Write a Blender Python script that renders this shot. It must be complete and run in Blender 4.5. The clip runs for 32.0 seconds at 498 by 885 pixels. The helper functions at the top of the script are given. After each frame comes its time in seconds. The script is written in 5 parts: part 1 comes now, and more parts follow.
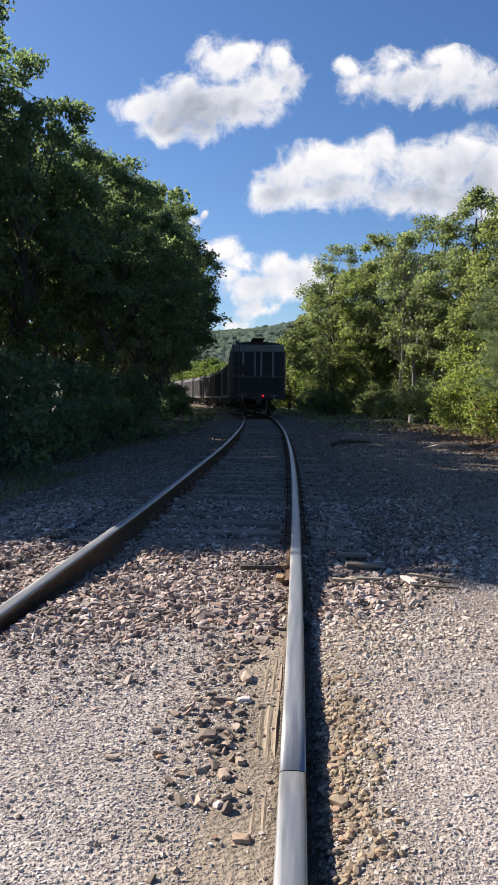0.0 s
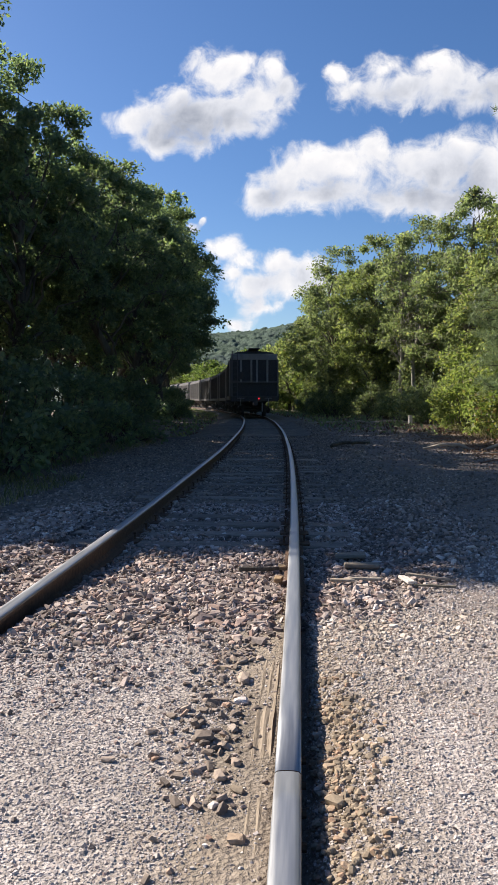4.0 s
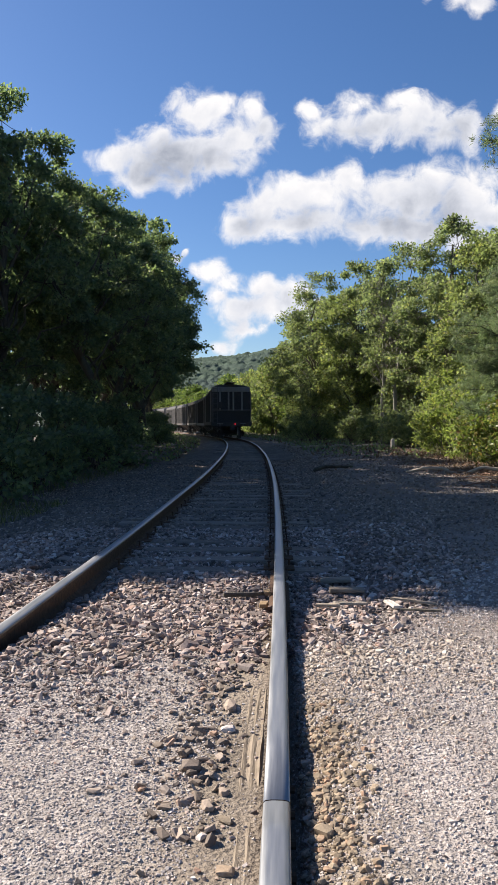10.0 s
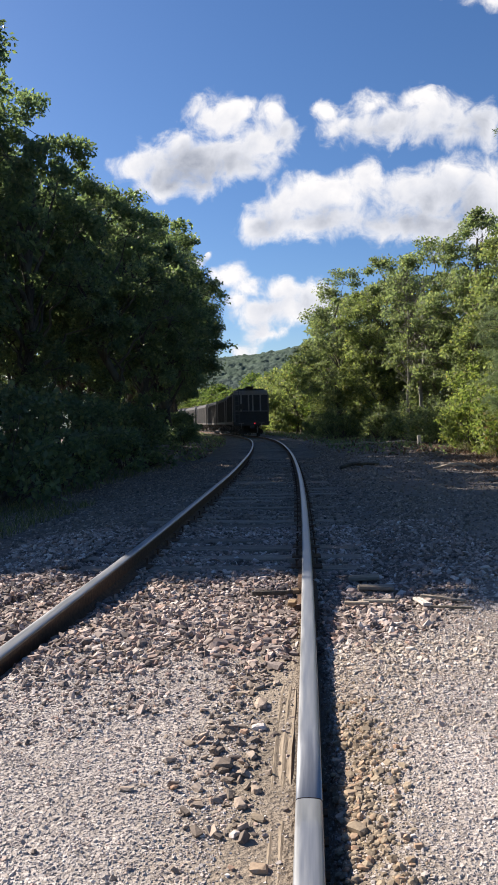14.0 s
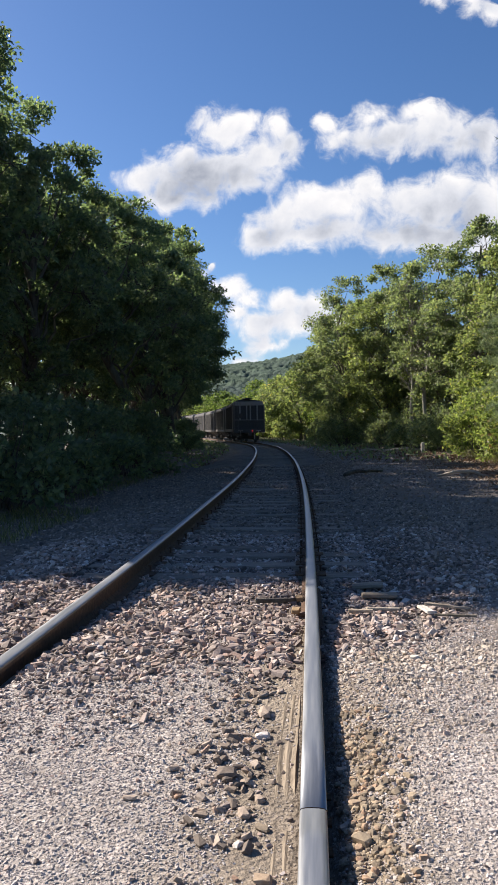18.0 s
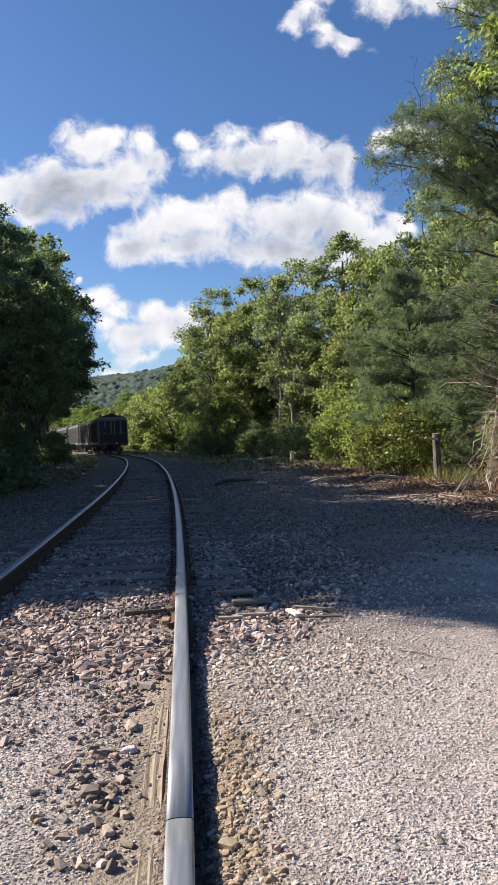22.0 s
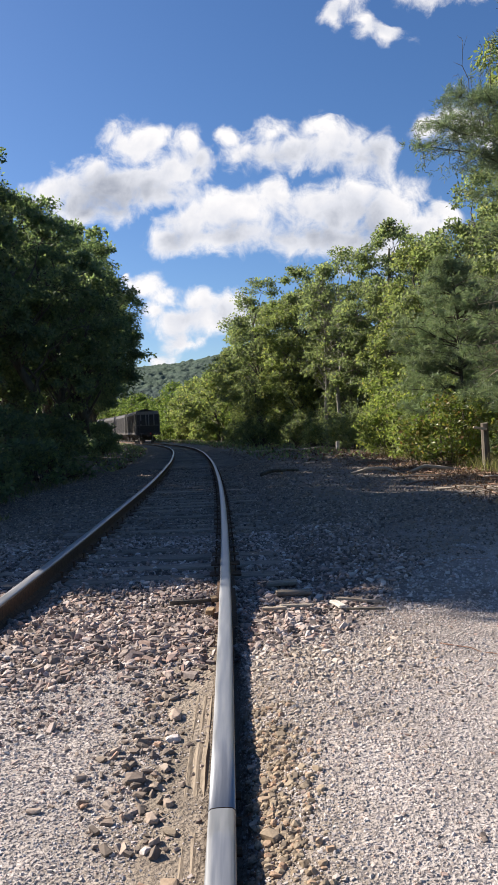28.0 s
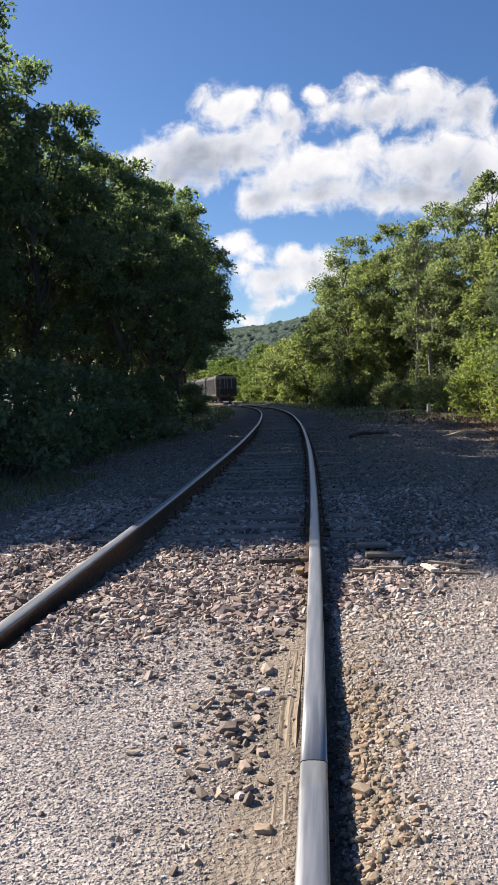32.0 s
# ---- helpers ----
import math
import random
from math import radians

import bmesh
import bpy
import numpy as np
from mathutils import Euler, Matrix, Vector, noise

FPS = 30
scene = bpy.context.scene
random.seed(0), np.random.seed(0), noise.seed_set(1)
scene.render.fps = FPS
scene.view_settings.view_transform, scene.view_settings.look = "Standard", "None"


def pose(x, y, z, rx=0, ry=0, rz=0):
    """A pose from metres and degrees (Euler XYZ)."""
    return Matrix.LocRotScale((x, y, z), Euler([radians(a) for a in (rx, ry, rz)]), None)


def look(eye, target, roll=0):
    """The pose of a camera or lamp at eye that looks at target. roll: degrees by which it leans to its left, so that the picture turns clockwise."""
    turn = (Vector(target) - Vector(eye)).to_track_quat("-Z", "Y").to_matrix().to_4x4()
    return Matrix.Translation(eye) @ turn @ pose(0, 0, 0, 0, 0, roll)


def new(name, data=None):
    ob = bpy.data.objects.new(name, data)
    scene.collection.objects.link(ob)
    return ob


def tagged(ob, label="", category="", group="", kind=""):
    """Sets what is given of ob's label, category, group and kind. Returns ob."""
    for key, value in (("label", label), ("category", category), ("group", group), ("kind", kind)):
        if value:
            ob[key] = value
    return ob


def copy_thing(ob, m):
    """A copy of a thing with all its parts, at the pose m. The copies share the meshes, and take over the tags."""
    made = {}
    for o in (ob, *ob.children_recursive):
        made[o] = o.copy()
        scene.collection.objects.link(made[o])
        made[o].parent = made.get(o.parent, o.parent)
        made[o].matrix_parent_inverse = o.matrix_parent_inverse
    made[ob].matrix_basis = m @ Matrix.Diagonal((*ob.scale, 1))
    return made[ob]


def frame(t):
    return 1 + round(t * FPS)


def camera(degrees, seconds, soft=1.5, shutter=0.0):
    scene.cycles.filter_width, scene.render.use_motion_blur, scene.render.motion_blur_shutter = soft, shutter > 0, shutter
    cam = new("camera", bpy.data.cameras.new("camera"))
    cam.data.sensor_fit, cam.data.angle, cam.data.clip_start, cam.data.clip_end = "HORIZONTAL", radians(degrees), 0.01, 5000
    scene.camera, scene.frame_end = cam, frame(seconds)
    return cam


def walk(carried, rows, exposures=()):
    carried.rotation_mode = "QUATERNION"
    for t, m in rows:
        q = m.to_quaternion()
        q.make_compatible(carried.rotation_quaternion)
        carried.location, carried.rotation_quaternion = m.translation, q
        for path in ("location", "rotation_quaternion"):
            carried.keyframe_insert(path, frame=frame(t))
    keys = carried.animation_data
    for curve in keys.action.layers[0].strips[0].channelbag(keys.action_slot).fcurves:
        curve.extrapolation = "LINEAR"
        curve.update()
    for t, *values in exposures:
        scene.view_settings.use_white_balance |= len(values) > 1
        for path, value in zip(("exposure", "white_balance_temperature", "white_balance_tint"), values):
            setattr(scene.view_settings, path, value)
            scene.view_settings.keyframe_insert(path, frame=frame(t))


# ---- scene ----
cam = camera(36.48, 32.0, 1.1)

PATH = [
    (0, (0.012, -0.002, 1.096), (-0.1318, 1.9894, 0.9759), 0.64),
    (0.5, (0.021, -0.001, 1.094), (-0.1253, 1.9895, 0.9667), 0.47),
    (1, (0.024, -0.003, 1.092), (-0.1185, 1.9880, 0.9639), 0.36),
    (1.5, (0.029, -0.005, 1.095), (-0.1062, 1.9864, 0.9690), 0.22),
    (2, (0.035, -0.006, 1.095), (-0.0989, 1.9858, 0.9733), 0.21),
    (2.5, (0.037, -0.011, 1.094), (-0.0991, 1.9813, 0.9765), 0.20),
    (3, (0.041, -0.006, 1.092), (-0.1030, 1.9852, 0.9773), 0.11),
    (3.5, (0.040, -0.002, 1.090), (-0.1056, 1.9892, 0.9760), -0.01),
    (5.5, (0.037, -0.004, 1.092), (-0.0972, 1.9889, 0.9942), 0.36),
    (6, (0.035, -0.013, 1.099), (-0.0872, 1.9820, 1.0231), 0.76),
    (6.5, (0.029, -0.014, 1.100), (-0.0789, 1.9822, 1.0447), 0.99),
    (7, (0.026, -0.014, 1.100), (-0.0673, 1.9838, 1.0583), 1.14),
    (7.5, (0.031, -0.012, 1.101), (-0.0534, 1.9860, 1.0627), 0.93),
    (8, (0.035, -0.015, 1.098), (-0.0476, 1.9827, 1.0596), 0.44),
    (8.5, (0.033, -0.018, 1.098), (-0.0522, 1.9797, 1.0578), 0.09),
    (9, (0.031, -0.015, 1.097), (-0.0573, 1.9826, 1.0568), -0.13),
    (9.5, (0.029, -0.011, 1.098), (-0.0656, 1.9862, 1.0543), -0.06),
    (10, (0.028, -0.007, 1.094), (-0.0724, 1.9896, 1.0444), -0.21),
    (10.5, (0.025, -0.001, 1.095), (-0.0817, 1.9954, 1.0340), -0.09),
    (11, (0.020, 0.006, 1.093), (-0.0908, 2.0013, 1.0239), -0.09),
    (11.5, (0.021, 0.004, 1.092), (-0.0941, 1.9996, 1.0181), -0.25),
    (12, (0.021, 0.003, 1.092), (-0.1037, 1.9978, 1.0180), -0.42),
    (12.5, (0.021, 0.000, 1.091), (-0.1155, 1.9943, 1.0194), -0.66),
    (13, (0.018, -0.002, 1.091), (-0.1327, 1.9909, 1.0244), -0.86),
    (13.5, (0.022, -0.007, 1.093), (-0.1416, 1.9858, 1.0327), -0.96),
    (14, (0.023, -0.011, 1.094), (-0.1442, 1.9817, 1.0417), -1.12),
    (14.5, (0.026, -0.010, 1.093), (-0.1397, 1.9831, 1.0482), -1.36),
    (16.5, (0.025, -0.010, 1.093), (-0.1445, 1.9828, 1.0562), -1.55),
    (17, (0.024, -0.009, 1.093), (-0.1483, 1.9835, 1.0568), -1.36),
    (17.5, (0.019, -0.004, 1.093), (-0.1547, 1.9886, 1.0576), -1.11),
    (18, (0.019, -0.005, 1.094), (-0.1568, 1.9873, 1.0604), -1.00),
    (18.5, (0.018, -0.003, 1.091), (-0.1550, 1.9890, 1.0604), -1.00),
    (19, (0.017, -0.004, 1.096), (-0.1511, 1.9887, 1.0631), -0.79),
    (19.5, (0.020, -0.003, 1.090), (-0.1406, 1.9906, 1.0581), -0.78),
    (20, (0.018, 0.000, 1.088), (-0.1377, 1.9938, 1.0509), -0.69),
    (20.5, (0.018, 0.001, 1.087), (-0.1272, 1.9957, 1.0434), -0.71),
    (21, (0.017, 0.005, 1.082), (-0.1012, 2.0012, 1.0366), -1.09),
    (21.5, (0.024, 0.008, 1.071), (-0.0288, 2.0065, 1.0315), -1.35),
    (22, (0.057, 0.013, 1.071), (0.2182, 2.0067, 1.0588), -2.03),
    (22.5, (0.087, 0.003, 1.075), (0.4733, 1.9650, 1.0738), -1.72),
    (23, (0.085, -0.007, 1.068), (0.5638, 1.9345, 1.0577), -0.75),
    (23.5, (0.097, -0.013, 1.072), (0.5653, 1.9317, 1.0513), -0.29),
    (24, (0.086, -0.006, 1.076), (0.4582, 1.9585, 1.0487), -1.21),
    (24.5, (0.082, 0.003, 1.075), (0.3579, 1.9832, 1.0410), -1.91),
    (25, (0.080, 0.007, 1.075), (0.2835, 1.9960, 1.0386), -2.10),
    (25.5, (0.079, 0.011, 1.073), (0.2266, 2.0050, 1.0356), -1.98),
    (26, (0.066, 0.017, 1.073), (0.1760, 2.0135, 1.0378), -1.73),
    (26.5, (0.061, 0.016, 1.074), (0.1468, 2.0144, 1.0424), -1.63),
    (28.5, (0.071, 0.014, 1.084), (0.0950, 2.0137, 1.0452), -2.39),
    (29, (0.071, 0.010, 1.087), (0.0719, 2.0092, 1.0419), -2.52),
    (29.5, (0.073, 0.010, 1.091), (0.0353, 2.0088, 1.0313), -2.39),
    (30, (0.068, 0.011, 1.088), (-0.0162, 2.0075, 1.0077), -2.16),
    (30.5, (0.049, 0.016, 1.082), (-0.0823, 2.0092, 0.9758), -1.45),
    (31, (0.040, 0.017, 1.077), (-0.1310, 2.0052, 0.9519), -1.46),
    (31.5, (0.040, 0.017, 1.077), (-0.1536, 2.0028, 0.9446), -1.68),
    (32, (0.045, 0.014, 1.073), (-0.1490, 2.0000, 0.9453), -1.83),
]
walk(cam, [(t, look(e, g, r)) for t, e, g, r in PATH], [(0, 1.1, 6700, 12), (32, 1.1, 6700, 12)])

# ---- sky, sun ----
SUN_EL, SUN_AZ = 34.8, -62.0
TO_SUN = Vector((math.cos(radians(SUN_EL)) * math.sin(radians(SUN_AZ)), math.cos(radians(SUN_EL)) * math.cos(radians(SUN_AZ)), math.sin(radians(SUN_EL))))
world = bpy.data.worlds.new("world")
scene.world = world
world.use_nodes = True
wn, wl = world.node_tree.nodes, world.node_tree.links
sky = wn.new("ShaderNodeTexSky")
sky.sky_type, sky.sun_disc = "NISHITA", False
sky.sun_elevation, sky.sun_rotation = radians(SUN_EL), radians(SUN_AZ % 360)
sky.altitude, sky.air_density, sky.dust_density, sky.ozone_density = 200, 1.0, 0.55, 5.0
deep = wn.new("ShaderNodeHueSaturation")
deep.inputs["Saturation"].default_value, deep.inputs["Hue"].default_value = 1.15, 0.505
wl.new(sky.outputs[0], deep.inputs["Color"])
wl.new(deep.outputs[0], wn["Background"].inputs["Color"])
wn["Background"].inputs["Strength"].default_value = 0.060
sun = new("sun", bpy.data.lights.new("sun", "SUN"))
sun.data.energy, sun.data.angle, sun.data.color = 5.0, radians(0.5), (1.0, 0.915, 0.815)
sun.matrix_world = look((-40, 26, 40), Vector((-40, 26, 40)) - TO_SUN)

# ---- track line: the right-hand rail starts at the origin, runs along +y and bends left ----
K = 0.00203
GAUGE = 1.505


def dip(y):
    """The line runs slightly downhill past the middle distance."""
    t = np.clip((np.asarray(y, float) - 38.0) / 52.0, 0, 1)
    return -0.24 * t * t * (3 - 2 * t)


def track(s, o=0.0, z=0.0):
    """A point s metres along the line, o metres to the right of the right-hand rail."""
    th = K * s
    y = math.sin(th) / K + o * math.sin(th)
    return Vector((-(1 - math.cos(th)) / K + o * math.cos(th), y, z + float(dip(y))))


# ---- small mesh helpers ----
rng = np.random.default_rng(7)


def bm_box(bm, sx, sy, sz, at=(0, 0, 0), rot=None, bevel=0.0):
    m = Matrix.Translation(at) @ (rot if rot is not None else Matrix()) @ Matrix.Diagonal((sx, sy, sz, 1))
    r = bmesh.ops.create_cube(bm, size=1.0, matrix=m)
    if bevel > 0:
        es = list({e for v in r["verts"] for e in v.link_edges})
        bmesh.ops.bevel(bm, geom=es, offset=bevel, segments=1, affect="EDGES", profile=0.5)


def bm_cyl(bm, r, depth, at=(0, 0, 0), axis="z", seg=16, r2=None):
    rot = {"z": Matrix(), "x": Matrix.Rotation(math.pi / 2, 4, "Y"), "y": Matrix.Rotation(math.pi / 2, 4, "X")}[axis]
    bmesh.ops.create_cone(bm, cap_ends=True, segments=seg, radius1=r, radius2=r if r2 is None else r2, depth=depth, matrix=Matrix.Translation(at) @ rot)


def link_bm(name, bm, mat, smooth=False):
    me = bpy.data.meshes.new(name)
    bmesh.ops.recalc_face_normals(bm, faces=bm.faces[:])
    bm.to_mesh(me)
    bm.free()
    me.materials.append(mat)
    if smooth is not None:
        me.polygons.foreach_set("use_smooth", [smooth] * len(me.polygons))
    return new(name, me)


def part(name, bm, mat, parent, label="", smooth=False):
    ob = link_bm(name, bm, mat, smooth)
    ob.parent = parent
    if label:
        tagged(ob, label)
    return ob


def raw_mesh(name, verts, faces, mat, smooth=False):
    """A mesh from arrays: verts n x 3, faces m x 3 or m x 4."""
    me = bpy.data.meshes.new(name)
    verts, faces = np.asarray(verts, np.float32), np.asarray(faces, np.int32)
    n, k = faces.shape
    me.vertices.add(len(verts))
    me.vertices.foreach_set("co", verts.ravel())
    me.loops.add(n * k)
    me.loops.foreach_set("vertex_index", faces.ravel())
    me.polygons.add(n)
    me.polygons.foreach_set("loop_start", np.arange(0, n * k, k, dtype=np.int32))
    me.update(calc_edges=True)
    me.validate()
    me.materials.append(mat)
    me.polygons.foreach_set("use_smooth", [smooth] * n)
    return me


# ---- materials ----
class Mat:
    def __init__(self, name, rough=0.8, metal=0.0):
        self.m = bpy.data.materials.new(name)
        self.m.use_nodes = True
        self.n, self.l = self.m.node_tree.nodes, self.m.node_tree.links
        self.b = self.n["Principled BSDF"]
        self.b.inputs["Roughness"].default_value, self.b.inputs["Metallic"].default_value = rough, metal
        self.b.inputs["Specular IOR Level"].default_value = 0.3
        self.pos = self.n.new("ShaderNodeTexCoord").outputs["Object"]

    def world_pos(self):
        self.pos = self.n.new("ShaderNodeNewGeometry").outputs["Position"]
        return self

    def stretch(self, x, y, z):
        m = self.n.new("ShaderNodeMapping")
        m.inputs["Scale"].default_value = (x, y, z)
        self.l.new(self.pos, m.inputs["Vector"])
        return m.outputs[0]

    def noise(self, scale, detail=5, rough=0.6, vec=None, dist=0.0):
        t = self.n.new("ShaderNodeTexNoise")
        t.inputs["Scale"].default_value, t.inputs["Detail"].default_value = scale, detail
        t.inputs["Roughness"].default_value, t.inputs["Distortion"].default_value = rough, dist
        self.l.new(vec or self.pos, t.inputs["Vector"])
        return t.outputs["Fac"]

    def voronoi(self, scale, out="Distance", vec=None):
        t = self.n.new("ShaderNodeTexVoronoi")
        t.inputs["Scale"].default_value = scale
        self.l.new(vec or self.pos, t.inputs["Vector"])
        return t.outputs[out]

    def ramp(self, fac, *stops):
        r = self.n.new("ShaderNodeValToRGB")
        el = r.color_ramp.elements
        while len(el) < len(stops):
            el.new(0.5)
        for e, (p, c) in zip(el, stops):
            e.position, e.color = p, (*c, 1) if isinstance(c, tuple) else (c, c, c, 1)
        self.l.new(fac, r.inputs["Fac"])
        return r.outputs["Color"]

    def mix(self, fac, a, b, mode="MIX"):
        m = self.n.new("ShaderNodeMix")
        m.data_type, m.blend_type = "RGBA", mode
        for s, v in ((m.inputs[0], fac), (m.inputs[6], a), (m.inputs[7], b)):
            if isinstance(v, (int, float)):
                s.default_value = v if s.type == "VALUE" else (v, v, v, 1)
            elif isinstance(v, tuple):
                s.default_value = (*v, 1)
            else:
                self.l.new(v, s)
        return m.outputs[2]

    def math(self, op, a, b=0.0, c=0.0):
        m = self.n.new("ShaderNodeMath")
        m.operation = op
        for s, v in zip(m.inputs, (a, b, c)):
            if isinstance(v, (int, float)):
                s.default_value = v
            else:
                self.l.new(v, s)
        return m.outputs[0]

    def random(self):
        return self.n.new("ShaderNodeObjectInfo").outputs["Random"]

    def island(self):
        return self.n.new("ShaderNodeNewGeometry").outputs["Random Per Island"]

    def color(self, c):
        if isinstance(c, tuple):
            self.b.inputs["Base Color"].default_value = (*c, 1)
        else:
            self.l.new(c, self.b.inputs["Base Color"])
        return self

    def rough(self, r):
        self.l.new(r, self.b.inputs["Roughness"])
        return self

    def bump(self, h, strength=0.5, dist=0.01):
        b = self.n.new("ShaderNodeBump")
        b.inputs["Strength"].default_value, b.inputs["Distance"].default_value = strength, dist
        self.l.new(h, b.inputs["Height"])
        self.l.new(b.outputs[0], self.b.inputs["Normal"])
        return self


def leaf_mat(name, stops, trans=0.45, gloss=0.35):
    """Leaves: colour by leaf, light passing through."""
    M = Mat(name, 0.5)
    c = M.ramp(M.island(), *stops)
    v = M.noise(0.8, 2)
    c = M.mix(1.0, c, M.ramp(v, (0.3, 0.7), (0.7, 1.25)), "MULTIPLY")
    M.color(c)
    M.b.inputs["Roughness"].default_value = gloss
    t = M.n.new("ShaderNodeBsdfTranslucent")
    M.l.new(M.mix(1.0, c, (1.18, 1.32, 0.74), "MULTIPLY"), t.inputs["Color"])
    s = M.n.new("ShaderNodeMixShader")
    s.inputs[0].default_value = trans
    M.l.new(M.b.outputs[0], s.inputs[1])
    M.l.new(t.outputs[0], s.inputs[2])
    M.l.new(s.outputs[0], M.n["Material Output"].inputs["Surface"])
    return M.m


def bark_mat(name, a, b, scale=14):
    M = Mat(name, 0.9)
    n = M.noise(scale, 6, 0.65, M.stretch(1, 1, 0.2))
    M.color(M.mix(M.ramp(M.noise(1.5, 3), (0.4, 0.0), (0.65, 0.5)), M.ramp(n, (0.3, a), (0.7, b)), (0.16, 0.17, 0.12)))
    M.bump(n, 0.8, 0.02)
    return M.m


def stone_mat(name, stops, dirt=(0.22, 0.17, 0.12), amount=0.35):
    M = Mat(name, 0.85).world_pos()
    c = M.ramp(M.island(), *stops)
    g = M.noise(90, 4, 0.7)
    c = M.mix(1.0, c, M.ramp(g, (0.3, 0.75), (0.7, 1.2)), "MULTIPLY")
    c = M.mix(M.ramp(M.noise(3.0, 4), (0.45, 0.0), (0.7, amount)), c, dirt)
    M.color(c).bump(g, 0.4, 0.004)
    return M.m


STONE = stone_mat("ballast_stone", ((0.0, (0.10, 0.084, 0.076)), (0.3, (0.23, 0.19, 0.169)), (0.55, (0.40, 0.336, 0.298)), (0.72, (0.30, 0.206, 0.17)), (0.88, (0.62, 0.565, 0.52)), (1.0, (0.39, 0.26, 0.205))))
PEBBLE = stone_mat("fine_gravel", ((0.0, (0.27, 0.24, 0.218)), (0.35, (0.39, 0.353, 0.327)), (0.65, (0.47, 0.43, 0.40)), (0.92, (0.56, 0.515, 0.48)), (1.0, (0.44, 0.31, 0.25))), (0.33, 0.287, 0.248), 0.62)
PALESTONE = stone_mat("pale_crushed_rock", ((0.0, (0.22, 0.185, 0.155)), (0.4, (0.37, 0.325, 0.28)), (0.75, (0.48, 0.43, 0.375)), (0.92, (0.58, 0.54, 0.49)), (1.0, (0.46, 0.31, 0.23))), (0.36, 0.29, 0.2), 0.5)
BROWNSTONE = stone_mat("brown_stone", ((0.0, (0.11, 0.09, 0.075)), (0.5, (0.22, 0.176, 0.142)), (0.85, (0.36, 0.30, 0.248)), (1.0, (0.36, 0.24, 0.17))), (0.325, 0.26, 0.189), 0.45)
TANSTONE = stone_mat("tan_stone", ((0.0, (0.14, 0.115, 0.088)), (0.5, (0.26, 0.21, 0.15)), (0.8, (0.36, 0.295, 0.21)), (1.0, (0.344, 0.221, 0.148))), (0.271, 0.205, 0.131), 0.4)


def ground_mat():
    M = Mat("gravel_ground", 0.95).world_pos()
    sep = M.n.new("ShaderNodeSeparateXYZ")
    M.l.new(M.pos, sep.inputs[0])
    x, y = sep.outputs["X"], sep.outputs["Y"]
    o = M.math("ADD", x, M.math("MULTIPLY", M.math("MULTIPLY", y, y), K / 2))
    big, mid = M.noise(0.5, 4), M.noise(5, 5)
    cells = M.voronoi(55, "Color")
    cells2 = M.voronoi(110, "Color")
    sepc = M.n.new("ShaderNodeSeparateColor")
    M.l.new(cells, sepc.inputs[0])
    sepd = M.n.new("ShaderNodeSeparateColor")
    M.l.new(cells2, sepd.inputs[0])
    gravel = M.ramp(sepd.outputs[0], (0.0, (0.28, 0.25, 0.23)), (0.4, (0.42, 0.385, 0.355)), (0.8, (0.52, 0.475, 0.445)), (1.0, (0.62, 0.57, 0.535)))
    gravel = M.mix(M.ramp(mid, (0.4, 0.0), (0.75, 0.5)), gravel, (0.42, 0.365, 0.32))
    coarse = M.ramp(sepc.outputs[0], (0.0, (0.10, 0.09, 0.085)), (0.5, (0.19, 0.16, 0.14)), (0.9, (0.30, 0.26, 0.23)), (1.0, (0.26, 0.16, 0.12)))
    # coarse ballast along the line beyond the crossing, finer gravel on the lot
    wob = M.math("MULTIPLY_ADD", mid, 1.6, -0.8)
    fy = M.n.new("ShaderNodeMapRange")
    fy.inputs["From Min"].default_value, fy.inputs["From Max"].default_value = 3.4, 4.6
    M.l.new(M.math("ADD", y, wob), fy.inputs["Value"])
    fo = M.n.new("ShaderNodeMapRange")
    fo.inputs["From Min"].default_value, fo.inputs["From Max"].default_value = 2.6, 1.0
    M.l.new(M.math("ADD", o, M.math("MULTIPLY_ADD", mid, 1.2, -0.6)), fo.inputs["Value"])
    c = M.mix(M.math("MULTIPLY", fy.outputs[0], fo.outputs[0]), gravel, coarse)
    # tan dirt beside the rail heads at the crossing
    fd = M.n.new("ShaderNodeMapRange")
    fd.inputs["From Min"].default_value, fd.inputs["From Max"].default_value = 0.50, 0.20
    M.l.new(M.math("ADD", M.math("ABSOLUTE", M.math("ADD", o, 0.02)), M.math("MULTIPLY_ADD", mid, 0.3, -0.15)), fd.inputs["Value"])
    c = M.mix(M.math("MULTIPLY", fd.outputs[0], 0.85), c, M.ramp(M.noise(22, 5, 0.65), (0.3, (0.205, 0.165, 0.12)), (0.7, (0.315, 0.262, 0.195))))
    # leaf litter and soil past the gravel on both sides, deepened and widened for far shade
    fr = M.n.new("ShaderNodeMapRange")
    fr.inputs["From Min"].default_value, fr.inputs["From Max"].default_value = 3.9, 5.2
    edge = M.math("ADD", o, M.math("MULTIPLY_ADD", M.noise(0.7, 4), 2.4, -1.2))
    shift = M.n.new("ShaderNodeMapRange")
    shift.inputs["From Min"].default_value, shift.inputs["From Max"].default_value = 4.0, 12.0
    shift.inputs["To Min"].default_value, shift.inputs["To Max"].default_value = -3.0, 0.3
    M.l.new(y, shift.inputs["Value"])
    M.l.new(M.math("ADD", edge, shift.outputs[0]), fr.inputs["Value"])
    fl = M.n.new("ShaderNodeMapRange")
    fl.inputs["From Min"].default_value, fl.inputs["From Max"].default_value = -3.6, -4.4
    far = M.n.new("ShaderNodeMapRange")
